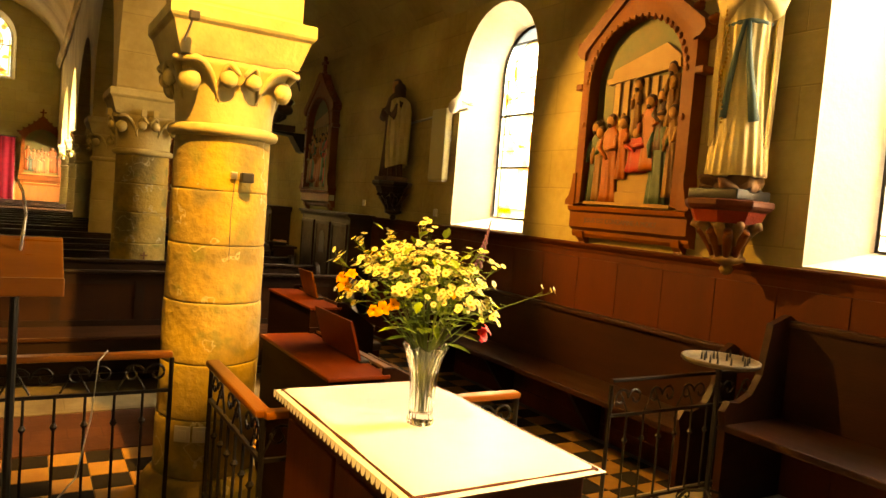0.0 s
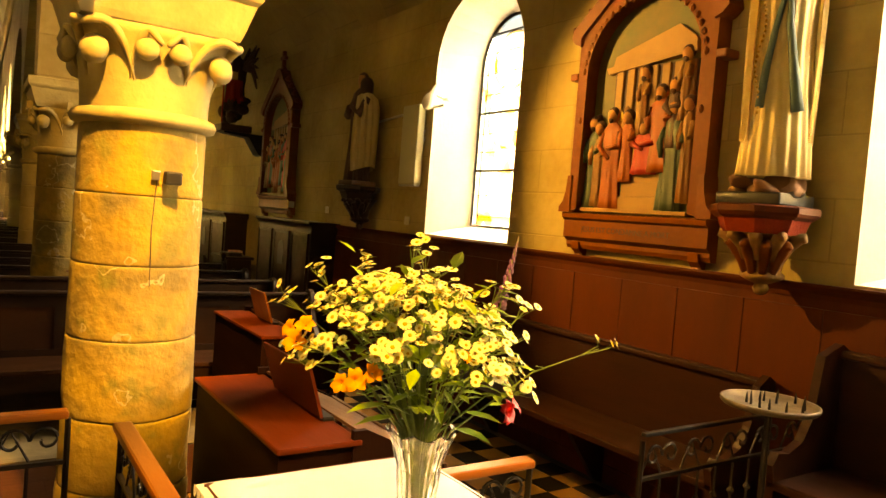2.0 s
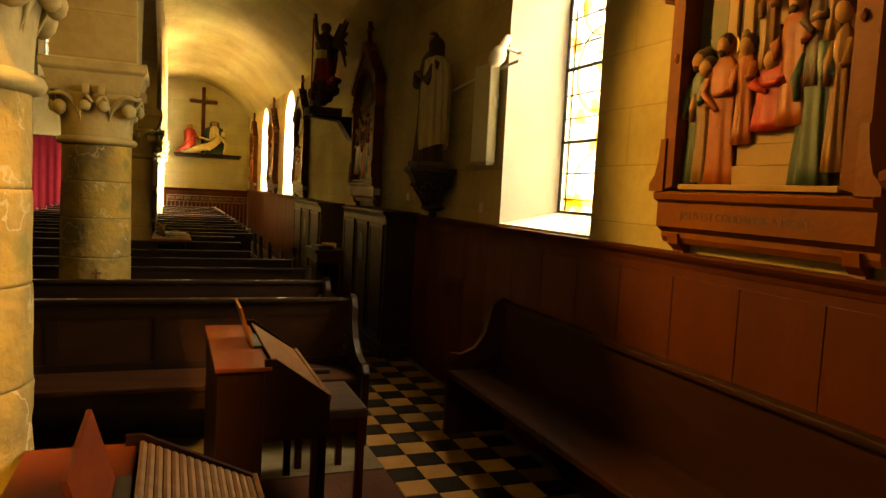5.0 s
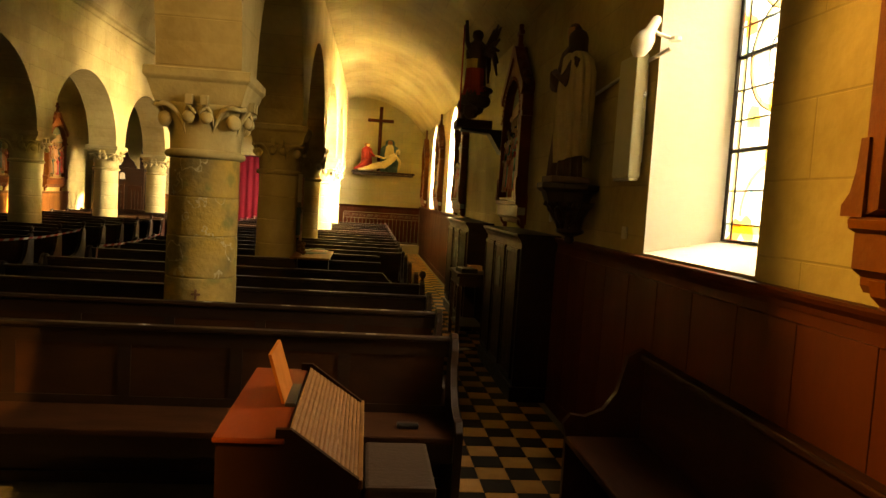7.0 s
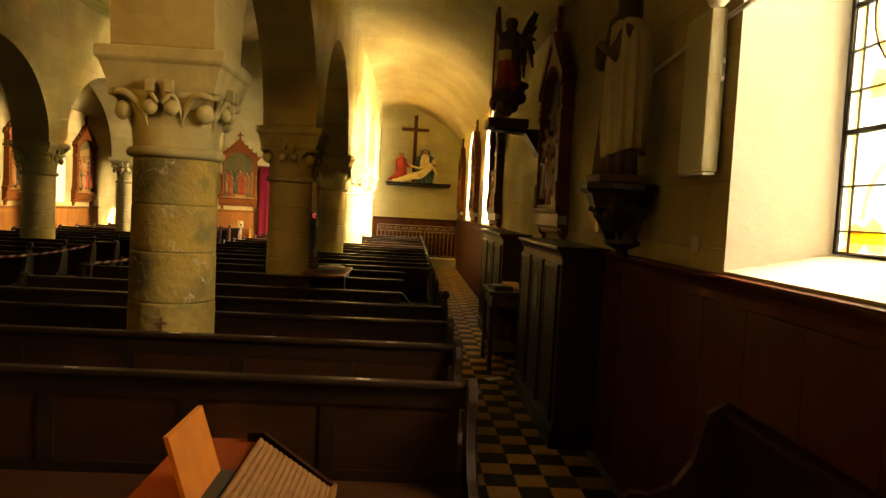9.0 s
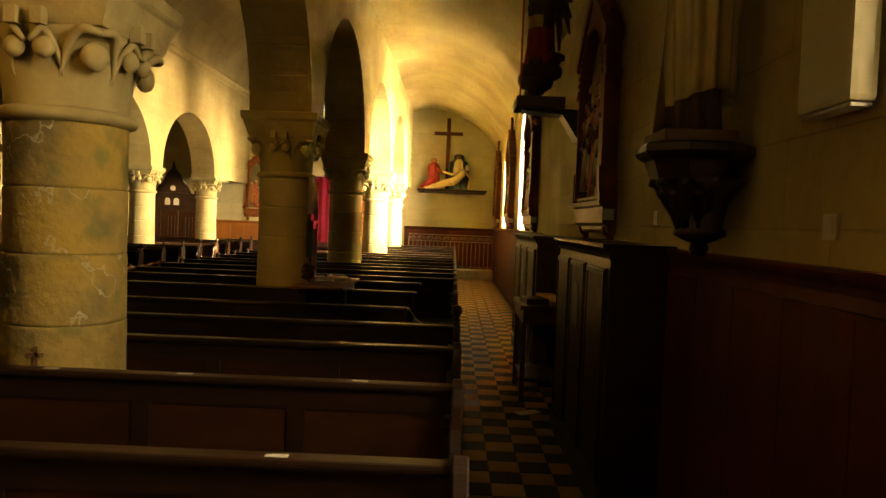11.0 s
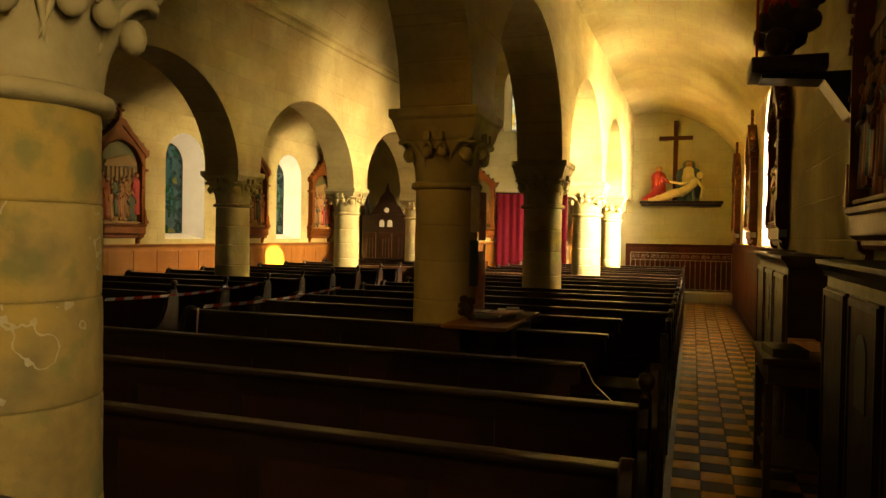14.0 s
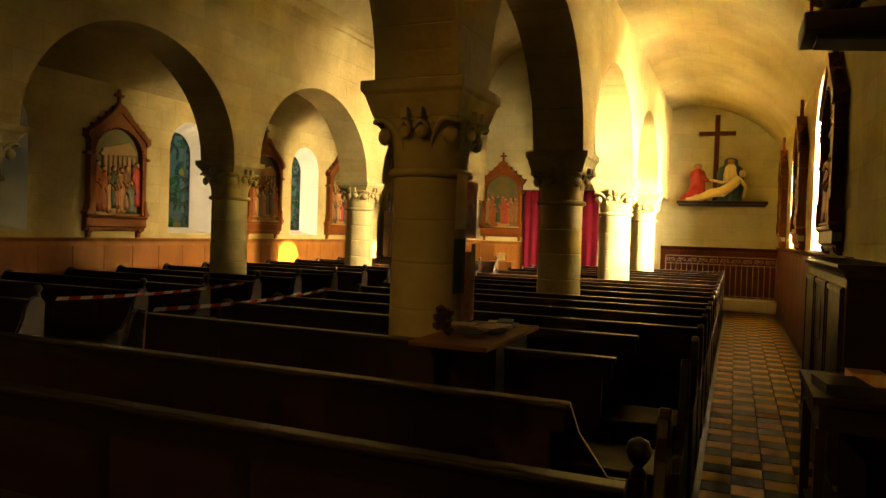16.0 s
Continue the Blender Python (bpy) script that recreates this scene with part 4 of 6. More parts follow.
def relief(at, rz, shapes, label, building=True, text=False, seed=1, plate=False):
    th = thing("station_relief", label, "relief", at, rz, group="stations of the cross")
    # shelf with brackets
    part("shelf", prism([(0, -0.03), (-0.05, -0.025), (-0.065, 0.0), (-0.065, 0.025), (-0.10, 0.05), (-0.10, 0.165), (-0.125, 0.178), (-0.13, 0.205), (-0.12, 0.215), (0, 0.215)], -0.57, 0.57, "x"), FRAMEWOOD, th)
    for sx in (-0.47, 0.47):
        part("bracket", prism([(0, -0.13), (-0.03, -0.12), (-0.045, -0.085), (-0.04, -0.06), (-0.075, -0.03), (-0.085, 0.02), (0, 0.02)], sx - 0.035, sx + 0.035, "x"), FRAMEWOOD, th)
    # gabled frame with a round-headed opening
    inner = arc(0, 0.44, 0.24, 1.12, 16)
    outer = [(-0.53, 0.215)]
    for i, (x, z) in enumerate(inner[1:-1]):
        xo = x * 0.53 / 0.44
        outer.append((xo, 1.36 if i in (0, 16) else 1.39 + 0.44 * (1 - abs(xo) / 0.53)))
    outer.append((0.53, 0.215))
    bm = bmesh.new()
    vo = [[bm.verts.new((p[0], d, p[1])) for p in outer] for d in (-0.12, -0.005)]
    vi = [[bm.verts.new((p[0], d, p[1])) for p in inner] for d in (-0.13, -0.005)]
    m = len(inner)
    for i in range(m - 1):
        bm.faces.new((vo[0][i], vo[0][i + 1], vi[0][i + 1], vi[0][i]))
        bm.faces.new((vi[0][i], vi[0][i + 1], vi[1][i + 1], vi[1][i]))
        bm.faces.new((vo[0][i], vo[1][i], vo[1][i + 1], vo[0][i + 1]))
    bm.faces.new((vo[0][0], vi[0][0], vi[1][0], vo[1][0]))
    bm.faces.new((vo[0][-1], vo[1][-1], vi[1][-1], vi[0][-1]))
    part("frame", bm, FRAMEWOOD, th, "carved gabled wooden frame")
    for i in range(1, 27):
        f = i / 27 * (m - 1)
        k = int(f)
        p, q = inner[k], inner[min(k + 1, m - 1)]
        bd_ = new("bead", BEAD)
        bd_.parent = th
        bd_.location = ((p[0] + (q[0] - p[0]) * (f - k)) * 1.07, -0.128, p[1] + (q[1] - p[1]) * (f - k))
    for sx in (-1, 1):
        part("gable_rail", prism([(sx * 0.51, 1.32), (sx * 0.56, 1.34), (sx * 0.60, 1.38), (sx * 0.585, 1.44), (sx * 0.42, 1.57), (sx * 0.20, 1.75), (sx * 0.07, 1.90), (0.0, 1.92), (0.0, 1.80), (sx * 0.25, 1.60), (sx * 0.51, 1.38)], -0.145, -0.01, "y"), FRAMEWOOD, th)
        part("corbel", boxes((sx * 0.565 - 0.035, sx * 0.565 + 0.035, -0.13, -0.01, 1.10, 1.15), bevel=0.012), FRAMEWOOD, th)
        part("foot_scroll", prism([(sx * 0.50, 0.215), (sx * 0.60, 0.215), (sx * 0.60, 0.25), (sx * 0.565, 0.29), (sx * 0.545, 0.36), (sx * 0.535, 0.46), (sx * 0.50, 0.46)], -0.135, -0.005, "y"), FRAMEWOOD, th)
        for k in range(5):
            f = (k + 0.1) / 4.6
            bm = bmesh.new()
            cxk, czk = sx * 0.60 * (1 - f) + sx * 0.02, 1.43 + 0.48 * f
            blob(bm, (cxk, -0.08, czk), (0.036, 0.045, 0.034), 2)
            blob(bm, (cxk + sx * 0.022, -0.08, czk + 0.022), (0.02, 0.035, 0.018), 1)
            part("crocket", bm, FRAMEWOOD, th, "", True)
    part("cross", boxes((-0.024, 0.024, -0.10, -0.05, 1.88, 2.16), (-0.085, 0.085, -0.10, -0.05, 2.04, 2.085), (-0.05, 0.05, -0.105, -0.045, 1.90, 1.94), bevel=0.008), FRAMEWOOD, th)
    if plate:
        part("end_plate", boxes((0.571, 0.575, -0.095, -0.02, 0.07, 0.15)), WHITEPLASTIC, th, "pale plate on the end of the shelf")
    part("panel", prism(inner, -0.03, -0.006, "y"), PAINTSKY, th, "painted ground of the relief")
    if building:
        house = part("painted_building", boxes((-0.26, 0.37, -0.045, -0.03, 0.5, 1.14)), BROWN, th)
        part("cornice", prism([(-0.30, 1.12), (0.37, 1.18), (0.36, 1.24), (-0.32, 1.16)], -0.075, -0.03, "y"), PAINTSTONE, house)
        part("pediment", prism([(-0.28, 1.16), (0.36, 1.24), (0.34, 1.27), (0.22, 1.36), (-0.26, 1.23)], -0.06, -0.03, "y"), PAINTSTONE, house)
        for x in (-0.24, -0.15, -0.06, 0.03, 0.12, 0.21, 0.30):
            part("painted_column", boxes((x, x + 0.058, -0.062, -0.04, 0.5, 1.14), bevel=0.008), PAINTSTONE, house)
    part("painted_steps", boxes((-0.16, 0.20, -0.075, -0.03, 0.24, 0.33), (-0.12, 0.22, -0.066, -0.03, 0.33, 0.42), (-0.08, 0.26, -0.056, -0.03, 0.42, 0.485), bevel=0.004), PAINTSTONE, th)
    part("painted_ground", boxes((-0.42, 0.42, -0.115, -0.02, 0.225, 0.25), bevel=0.004), PAINTSTONE, th)
    for i, (x, z, h, w, mat) in enumerate(shapes):
        bm = bmesh.new()
        robed(bm, x, -0.062, z, h, w * 1.05, 0.075, 7, i + seed, 64, 0.12)
        for sgn in (-1, 1):
            rod(bm, [(x + sgn * 0.34 * w, -0.07, z + 0.76 * h), (x + sgn * 0.46 * w, -0.085, z + 0.62 * h), (x + sgn * (0.30 if (i + seed) % 3 else -0.05) * w, -0.105, z + (0.55 + 0.05 * sgn) * h)], [0.018, 0.022, 0.012], 8)
        n_body = len(bm.faces)
        hz, hr = z + 0.925 * h, 0.036
        blob(bm, (x, -0.075, hz), (hr, 0.034, hr * 1.25), 2)
        n_head = len(bm.faces)
        blob(bm, (x, -0.066, hz + 0.014), (hr * 1.16, 0.034, hr * 1.2), 2)
        if (i + seed) % 2:
            blob(bm, (x, -0.092, hz - 0.032), (hr * 0.6, 0.016, hr * 0.6), 1)
        ob = part("relief_shape", bm, mat, th, "", True)
        paint(ob, (FLESH, BROWN), lambda c, q: 0 if q < n_body else (1 if q < n_head else 2))

    r2 = random.Random(seed + 40)
    for i in range(7):
        bm = bmesh.new()
        hx, hz = -0.36 + 0.115 * i + r2.uniform(-0.03, 0.03), r2.uniform(0.78, 1.02)
        blob(bm, (hx, -0.052, hz), (0.030, 0.024, 0.038), 2)
        blob(bm, (hx, -0.047, hz - 0.10), (0.055, 0.022, 0.08), 2)
        part("relief_shape", bm, r2.choice((OCHRE, BROWN, FLESH, ORANGE)), th, "", True)
    if text:
        halo = [(-0.23 + 0.062 * math.cos(a * math.pi / 8), 0.845 + 0.062 * math.sin(a * math.pi / 8)) for a in range(16)]
        part("gilt_disc", prism(halo, -0.056, -0.048, "y"), GILT, th, "round gilt disc")
        cu = bpy.data.curves.new("inscription", "FONT")
        cu.body, cu.size, cu.extrude = "JESUS EST CONDAMNE A MORT", 0.05, 0.001
        ob = new("inscription", cu)
        ob.parent = th
        ob.matrix_local = pose(-0.40, -0.1015, 0.09, 90, 0, 0)
        cu.materials.append(BROWN)
    return th


R1 = [(-0.38, 0.25, 0.60, 0.12, GREEN), (-0.33, 0.26, 0.55, 0.13, OCHRE), (-0.23, 0.24, 0.66, 0.19, ORANGE), (-0.10, 0.42, 0.44, 0.11, ORANGE), (0.01, 0.72, 0.40, 0.07, OCHRE), (0.04, 0.47, 0.30, 0.18, RED), (0.14, 0.48, 0.52, 0.18, ORANGE), (0.25, 0.23, 0.68, 0.17, GREEN), (0.24, 0.62, 0.40, 0.11, BROWN), (0.35, 0.30, 0.62, 0.09, OCHRE), (0.31, 0.78, 0.42, 0.07, OCHRE)]
relief((XR, 3.67, 1.51), -90, R1, "carved orange-oak gabled frame round a coloured relief, above the panelling", True, True)


def crowd(seed):
    r = random.Random(seed)
    out = []
    for i in range(9):
        out.append((-0.36 + 0.09 * i + r.uniform(-0.02, 0.02), 0.25 + r.uniform(0, 0.12), r.uniform(0.50, 0.74), r.uniform(0.14, 0.24), r.choice(PALETTE)))
    return out


for k, (yy, z) in enumerate(((9.92, 1.52), (14.6, 1.50), (18.4, 1.50), (22.5, 1.50))):
    relief((XR, yy, z), -90, crowd(k + 3), "dark carved gabled frame round a coloured relief on the aisle wall", True, False, k, True)
for k, yy in enumerate((14.87, 18.55, 21.5)):
    relief((XL, yy, 1.42), 90, crowd(k + 11), "carved gabled frame round a coloured relief on the far aisle wall", True, False, k)
relief((-2.76, YF, 1.50), 0, crowd(21), "carved gabled frame round a bright coloured relief on the end wall", False, False, 4)


relief((0.42, YF, 1.40), 0, crowd(27), "carved gabled frame round a coloured relief on the end wall", False, False, 5)


# ---------------------------------------------------------------- statues on brackets
def bracket(at, rz, mats, label, w=0.26):
    slab, frieze, leaf = mats
    th = thing("wall_bracket", label, "bracket", at, rz)
    k8 = 1 / math.cos(math.pi / 8)
    part("slab", lathe([(0.01, -0.065), (k8 * (w - 0.03), -0.065), (k8 * (w - 0.01), -0.05), (k8 * w, -0.035), (k8 * w, -0.008), (k8 * (w - 0.01), 0), (0.01, 0)], 8, cy=-w, a0=math.pi / 8), slab, th)
    part("frieze", lathe([(0.01, -0.135), (k8 * (w - 0.06), -0.135), (k8 * (w - 0.035), -0.065)], 8, cy=-w, a0=math.pi / 8), frieze, th)
    for k in range(11):
        a = math.pi * k / 10
        c, d = math.cos(a), math.sin(a)
        low = k % 2
        bm = bmesh.new()
        pts = [(0.075, -0.33), (0.095, -0.27), (0.125, -0.22), (0.165, -0.185), (0.185, -0.20)] if low else [(0.10, -0.26), (0.125, -0.20), (0.165, -0.155), (0.20, -0.145), (0.21, -0.165)]
        k2 = w / 0.235
        rod(bm, [(r * k2 * c, -w + 0.03 - r * k2 * d, zz) for r, zz in pts], [0.02, 0.028, 0.034, 0.026, 0.012], 8)
        part("carved_leaf", bm, FRAMEWOOD if low and leaf is LICHEN else leaf, th, "", True)
    part("corbel", lathe([(0.01, -0.44), (0.03, -0.43), (0.04, -0.405), (0.03, -0.385), (0.055, -0.375), (0.10, -0.355), (0.105, -0.335), (0.085, -0.32), (0.10, -0.24), (0.14, -0.17), (0.17, -0.13)], 10, cy=-w + 0.04), leaf, th, "", True)
    return th


bracket((XR, 2.70, 1.80), -90, (DADO, REDPAINT, LICHEN), "octagonal wall bracket with red frieze and painted carved leaves", 0.235)
bracket((XR, 7.17, 1.87), -90, (DARKWOOD, DARKWOOD, DARKWOOD), "dark carved wooden wall bracket", 0.21)


def cloak(bm, x, y, z, h, w, d, a0, a1, seed=0):
    """A hanging mantle open in front, with rippled edge folds."""
    n = 70
    rows = []
    for r, f in ((0.96, 0.06), (0.98, 0.2), (1.0, 0.4), (1.02, 0.58), (1.0, 0.7), (0.84, 0.79), (0.56, 0.84), (0.55, 0.90), (0.55, 0.95), (0.42, 0.99), (0.1, 1.02)):
        row = []
        for i in range(n):
            g = i / (n - 1)
            a = a0 + (a1 - a0) * g
            edge = max(0.0, 1 - 6 * min(g, 1 - g))
            k = 1 + 0.11 * math.sin(13 * a + seed + 2 * f) * (f < 0.8) + 0.08 * edge * math.sin(30 * f + seed) * (f < 0.8)
            row.append(bm.verts.new((x + w / 2 * r * k * math.cos(a), y + d / 2 * r * k * math.sin(a), z + h * f - 0.03 * math.sin(7 * g + seed) * (f < 0.1))))
        rows.append(row)
    faces = [bm.faces.new((p[i], p[i + 1], q[i + 1], q[i])) for p, q in zip(rows, rows[1:]) for i in range(n - 1)]
    bmesh.ops.solidify(bm, geom=faces, thickness=0.008)


bm = bmesh.new()
box(bm, 3.40, 3.70, 2.53, 2.87, 1.80, 1.86, 0.01)
for k in range(16):
    a = k * 0.41
    blob(bm, (3.55 + 0.10 * math.cos(a), 2.70 + 0.13 * math.sin(a), 1.89 + 0.02 * math.sin(5 * a)), (0.06 + 0.02 * math.sin(3 * k), 0.06, 0.04 + 0.02 * math.sin(7 * k)), 2)
for v in bm.verts:
    if v.co.z > 1.861:
        v.co += 0.02 * Vector((math.sin(40 * v.co.y), math.sin(40 * v.co.z), math.sin(45 * v.co.x)))
n_rock = len(bm.faces)
robed(bm, 3.55, 2.67, 1.94, 1.30, 0.33, 0.33, 19, 1, 152, 0.045)
n_robe = len(bm.faces)
cloak(bm, 3.56, 2.68, 2.06, 1.22, 0.315, 0.315, radians(-88), radians(166), 1)
n_cloak = len(bm.faces)


def before(u, f, z):
    """A place on the statue: u to its side, f in front of its middle."""
    return (3.55 - 0.79 * f + 0.61 * u, 2.67 - 0.61 * f - 0.79 * u, z)


rod(bm, [before(-0.01, 0.142, 2.80), before(0.0, 0.142, 2.64), before(0.03, 0.142, 2.45), before(0.065, 0.142, 2.24)], [0.012, 0.018, 0.022, 0.030], 8)
rod(bm, [before(-0.03, 0.138, 2.80), before(-0.06, 0.132, 2.64), before(-0.085, 0.12, 2.45), before(-0.10, 0.12, 2.26)], [0.012, 0.015, 0.018, 0.020], 8)
rod(bm, [before(-0.11, 0.07, 2.79), before(-0.06, 0.12, 2.795), before(0.0, 0.142, 2.80), before(0.06, 0.12, 2.795), before(0.11, 0.07, 2.79)], 0.014, 8)
n_sash = len(bm.faces)
for sgn in (-1, 1):
    rod(bm, [before(sgn * 0.15, 0.0, 2.98), before(sgn * 0.13, 0.09, 2.86), before(sgn * 0.015, 0.17, 3.0)], [0.055, 0.05, 0.024], 10)
n_arm = len(bm.faces)
for k in range(30):
    blob(bm, before(-0.12 - 0.015 * math.sin(k * 0.4), 0.13, 2.93 - 0.024 * k), (0.008, 0.008, 0.010), 1)
st = part("statue", bm, CREAM, None, "", True)
tagged(st, "cream and gilt plaster statue with teal sash on rock", "statue")


def statue_paint(c, i):
    if i < n_rock:
        return 4 if c.z < 1.862 else 1
    if i < n_robe:
        return 5 if c.z > 3.06 and c.x < 3.53 else 0
    if i < n_cloak:
        turn = math.degrees(math.atan2(c.y - 2.69, c.x - 3.565))
        return 3 if c.z < 2.95 and (-92 < turn < -83 or turn > 161) else 0
    return 2 if i < n_sash else (0 if i < n_arm else 3)


paint(st, (ROCK, SLATEBLUE, GILT, BLACK, FLESH), statue_paint)

bm = bmesh.new()
box(bm, 3.42, 3.70, 7.02, 7.32, 1.87, 1.92, 0.01)
n_base = len(bm.faces)
robed(bm, 3.55, 7.17, 1.92, 1.10, 0.22, 0.29, 11, 2, 96)
n_robe = len(bm.faces)
cloak(bm, 3.57, 7.15, 1.98, 0.98, 0.27, 0.33, radians(-165), radians(95), 2)
n_cloak = len(bm.faces)
for sgn in (-1, 1):
    rod(bm, [(3.55, 7.17 + sgn * 0.13, 2.74), (3.46, 7.17 + sgn * 0.12, 2.58), (3.42, 7.17 + sgn * 0.02, 2.66)], [0.045, 0.045, 0.025], 8)
st = part("statue", bm, BROWN, None, "", True)
tagged(st, "plaster statue in brown habit and cream cloak with dark veil", "statue")
paint(st, (CREAM, FLESH), lambda c, i: 0 if i < n_base else (2 if i < n_robe and c.z > 2.86 and c.x < 3.53 and c.z < 2.99 else (1 if n_robe <= i < n_cloak and c.z < 2.78 else 0)))

bm = bmesh.new()
box(bm, 3.18, 3.62, 10.20, 10.60, 2.50, 2.60, 0.012)
rnd = random.Random(8)
for k in range(16):
    blob(bm, (3.40 + rnd.uniform(-0.13, 0.13), 10.4 + rnd.uniform(-0.12, 0.12), 2.64 + 0.022 * k), (rnd.uniform(0.06, 0.11), rnd.uniform(0.06, 0.1), rnd.uniform(0.05, 0.1)), 2)
robed(bm, 3.40, 10.4, 2.80, 0.92, 0.30, 0.26, 7, 3)
for sgn in (-1, 1):
    for k in range(6):
        rod(bm, [(3.48, 10.4 + sgn * 0.06, 3.42), (3.58, 10.4 + sgn * (0.13 + 0.015 * k), 3.62 - 0.05 * k), (3.66 - 0.01 * k, 10.4 + sgn * (0.16 + 0.03 * k), 3.88 - 0.15 * k)], [0.03, 0.035, 0.012], 6)
rod(bm, [(3.22, 10.34, 2.62), (3.22, 10.34, 3.75)], 0.010, 6)
rod(bm, [(3.36, 10.36, 3.35), (3.26, 10.32, 3.55), (3.24, 10.32, 3.80)], [0.04, 0.03, 0.02], 6)
bmesh.ops.translate(bm, verts=bm.verts, vec=(-0.02, 0.52, 0.10))
st = part("statue", bm, BROWN, None, "", True)
paint(st, (RED, GILT), lambda c, i: 1 if 3.05 < c.z < 3.35 and c.y < 10.90 and c.x < 3.48 else (2 if 3.35 < c.z < 3.46 and c.x < 3.38 else 0))
tagged(st, "dark bronze-coloured winged statue with a lance", "statue")
br = thing("statue_bracket", "black wooden bracket under the winged statue", "bracket", (XR, 10.92, 2.6), -90)
part("support", prism([(0, -0.30), (-0.05, -0.28), (-0.20, -0.05), (-0.56, -0.02), (-0.56, 0), (0, 0)], -0.12, 0.12, "x"), BLACK, br)

# pieta group and cross on the end wall
sh = thing("wall_shelf", "dark wooden shelf on the end wall", "shelf", (2.55, YF, 2.33))
part("board", boxes((-0.97, 0.97, -0.36, 0, 0.05, 0.12), bevel=0.012), DARKWOOD, sh)
part("moulding", boxes((-0.93, 0.93, -0.32, 0, 0.0, 0.05), bevel=0.012), DARKWOOD, sh)
cr = thing("cross", "tall dark wooden cross fixed to the end wall", "cross", (2.40, YF - 0.06, 2.47))
part("upright", boxes((-0.055, 0.055, -0.03, 0.03, 0, 1.98), bevel=0.006), DADO, cr)
part("crossbar", boxes((-0.40, 0.40, -0.032, 0.028, 1.50, 1.60), bevel=0.006), DADO, cr)
bm = bmesh.new()
robed(bm, 2.02, 24.06, 2.45, 0.86, 0.38, 0.26, 9, 1, 72)
n_robe = len(bm.faces)
rod(bm, [(2.05, 24.02, 2.75), (1.85, 24.0, 2.58), (1.64, 24.0, 2.49)], [0.13, 0.09, 0.03], 10)
rod(bm, [(2.12, 23.98, 3.05), (2.22, 23.95, 2.92), (2.30, 23.93, 2.90)], [0.05, 0.045, 0.03], 8)
st = part("statue", bm, RED, None, "", True)
tagged(st, "red-robed plaster statue kneeling on the end-wall shelf", "statue")
paint(st, (FLESH,), lambda c, i: 1 if i < n_robe and c.z > 3.2 and c.y < 24.05 else 0)
bm = bmesh.new()
robed(bm, 2.72, 24.12, 2.45, 0.98, 0.46, 0.26, 9, 2, 72)
n_robe = len(bm.faces)
cloak(bm, 2.72, 24.12, 2.45, 0.98, 0.52, 0.30, radians(-60), radians(240), 3)
st = part("statue", bm, SLATEBLUE, None, "", True)
tagged(st, "seated plaster statue in a blue-green cloak on the end-wall shelf", "statue")
paint(st, (FLESH, CREAM), lambda c, i: (1 if c.z > 3.3 else (2 if c.z > 2.9 else 0)) if i < n_robe else 0)
bm = bmesh.new()
rod(bm, [(1.78, 23.98, 2.49), (2.10, 23.97, 2.56), (2.36, 23.96, 2.66), (2.58, 23.97, 2.68)], [0.04, 0.06, 0.075, 0.10], 10)
rod(bm, [(1.80, 23.92, 2.48), (2.14, 23.91, 2.50), (2.38, 23.92, 2.60), (2.56, 23.95, 2.64)], [0.04, 0.055, 0.07, 0.09], 10)
rod(bm, [(2.52, 23.96, 2.64), (2.68, 23.95, 2.74), (2.82, 23.95, 2.90), (2.90, 23.96, 3.0)], [0.12, 0.11, 0.125, 0.06], 10)
blob(bm, (2.97, 23.95, 3.07), (0.075, 0.075, 0.09), 2)
rod(bm, [(2.80, 23.90, 2.94), (2.55, 23.88, 2.86), (2.28, 23.90, 2.93)], [0.045, 0.038, 0.028], 8)
rod(bm, [(2.92, 23.92, 2.94), (3.05, 23.90, 2.76), (3.00, 23.90, 2.52)], [0.045, 0.038, 0.028], 8)
tagged(part("statue", bm, CREAM, None, "", True), "pale reclining plaster statue lying across the end-wall shelf", "statue")

# ---------------------------------------------------------------- wall fixtures
hb = thing("panel_heater", "tall cream enamelled metal heater box on the wall", "heater", (XR, 6.42, 1.90), -90)
part("casing", boxes((-0.15, 0.15, -0.10, -0.02, 0, 0.75), bevel=0.02), ENAMEL, hb)
part("end_cap", boxes((-0.14, 0.14, -0.09, -0.03, -0.012, 0.0), bevel=0.004), STEEL, hb)
part("wall_plate", boxes((-0.10, 0.10, -0.025, 0, 0.1, 0.66)), STEEL, hb)
bm = bmesh.new()
rod(bm, [(0.17, -0.05, 0.50 + 0.03 * math.sin(a)) if a == 0 else (0.19 + 0.02 * math.cos(a), -0.05, 0.46 + 0.05 * math.sin(a)) for a in [i * 0.5 for i in range(13)]], 0.004, 5)
part("cord", bm, CABLE, hb)
sp = thing("wall_spotlight", "white wall spotlight with a round reflector bulb", "lamp", (XR, 5.98, 2.66), -90)
part("plate", lathe([(0.035, 0), (0.035, 0.02)], 12), WHITEPLASTIC, sp)
bm = lathe([(0.012, -0.14), (0.045, -0.11), (0.058, -0.06), (0.050, -0.01), (0.03, 0.02), (0.026, 0.10), (0.015, 0.115)], 16)
bmesh.ops.rotate(bm, verts=bm.verts, cent=(0, 0, 0), matrix=Matrix.Rotation(radians(-28), 3, "X"))
bmesh.ops.translate(bm, verts=bm.verts, vec=(0, -0.16, 0.02))
part("shade", bm, WHITEPLASTIC, sp, "white reflector shade", True)
bm = bmesh.new()
rod(bm, [(0, 0, 0.01), (0, -0.10, 0.03), (0, -0.15, 0.05)], 0.012, 6)
part("arm", bm, WHITEPLASTIC, sp)
bm = bmesh.new()
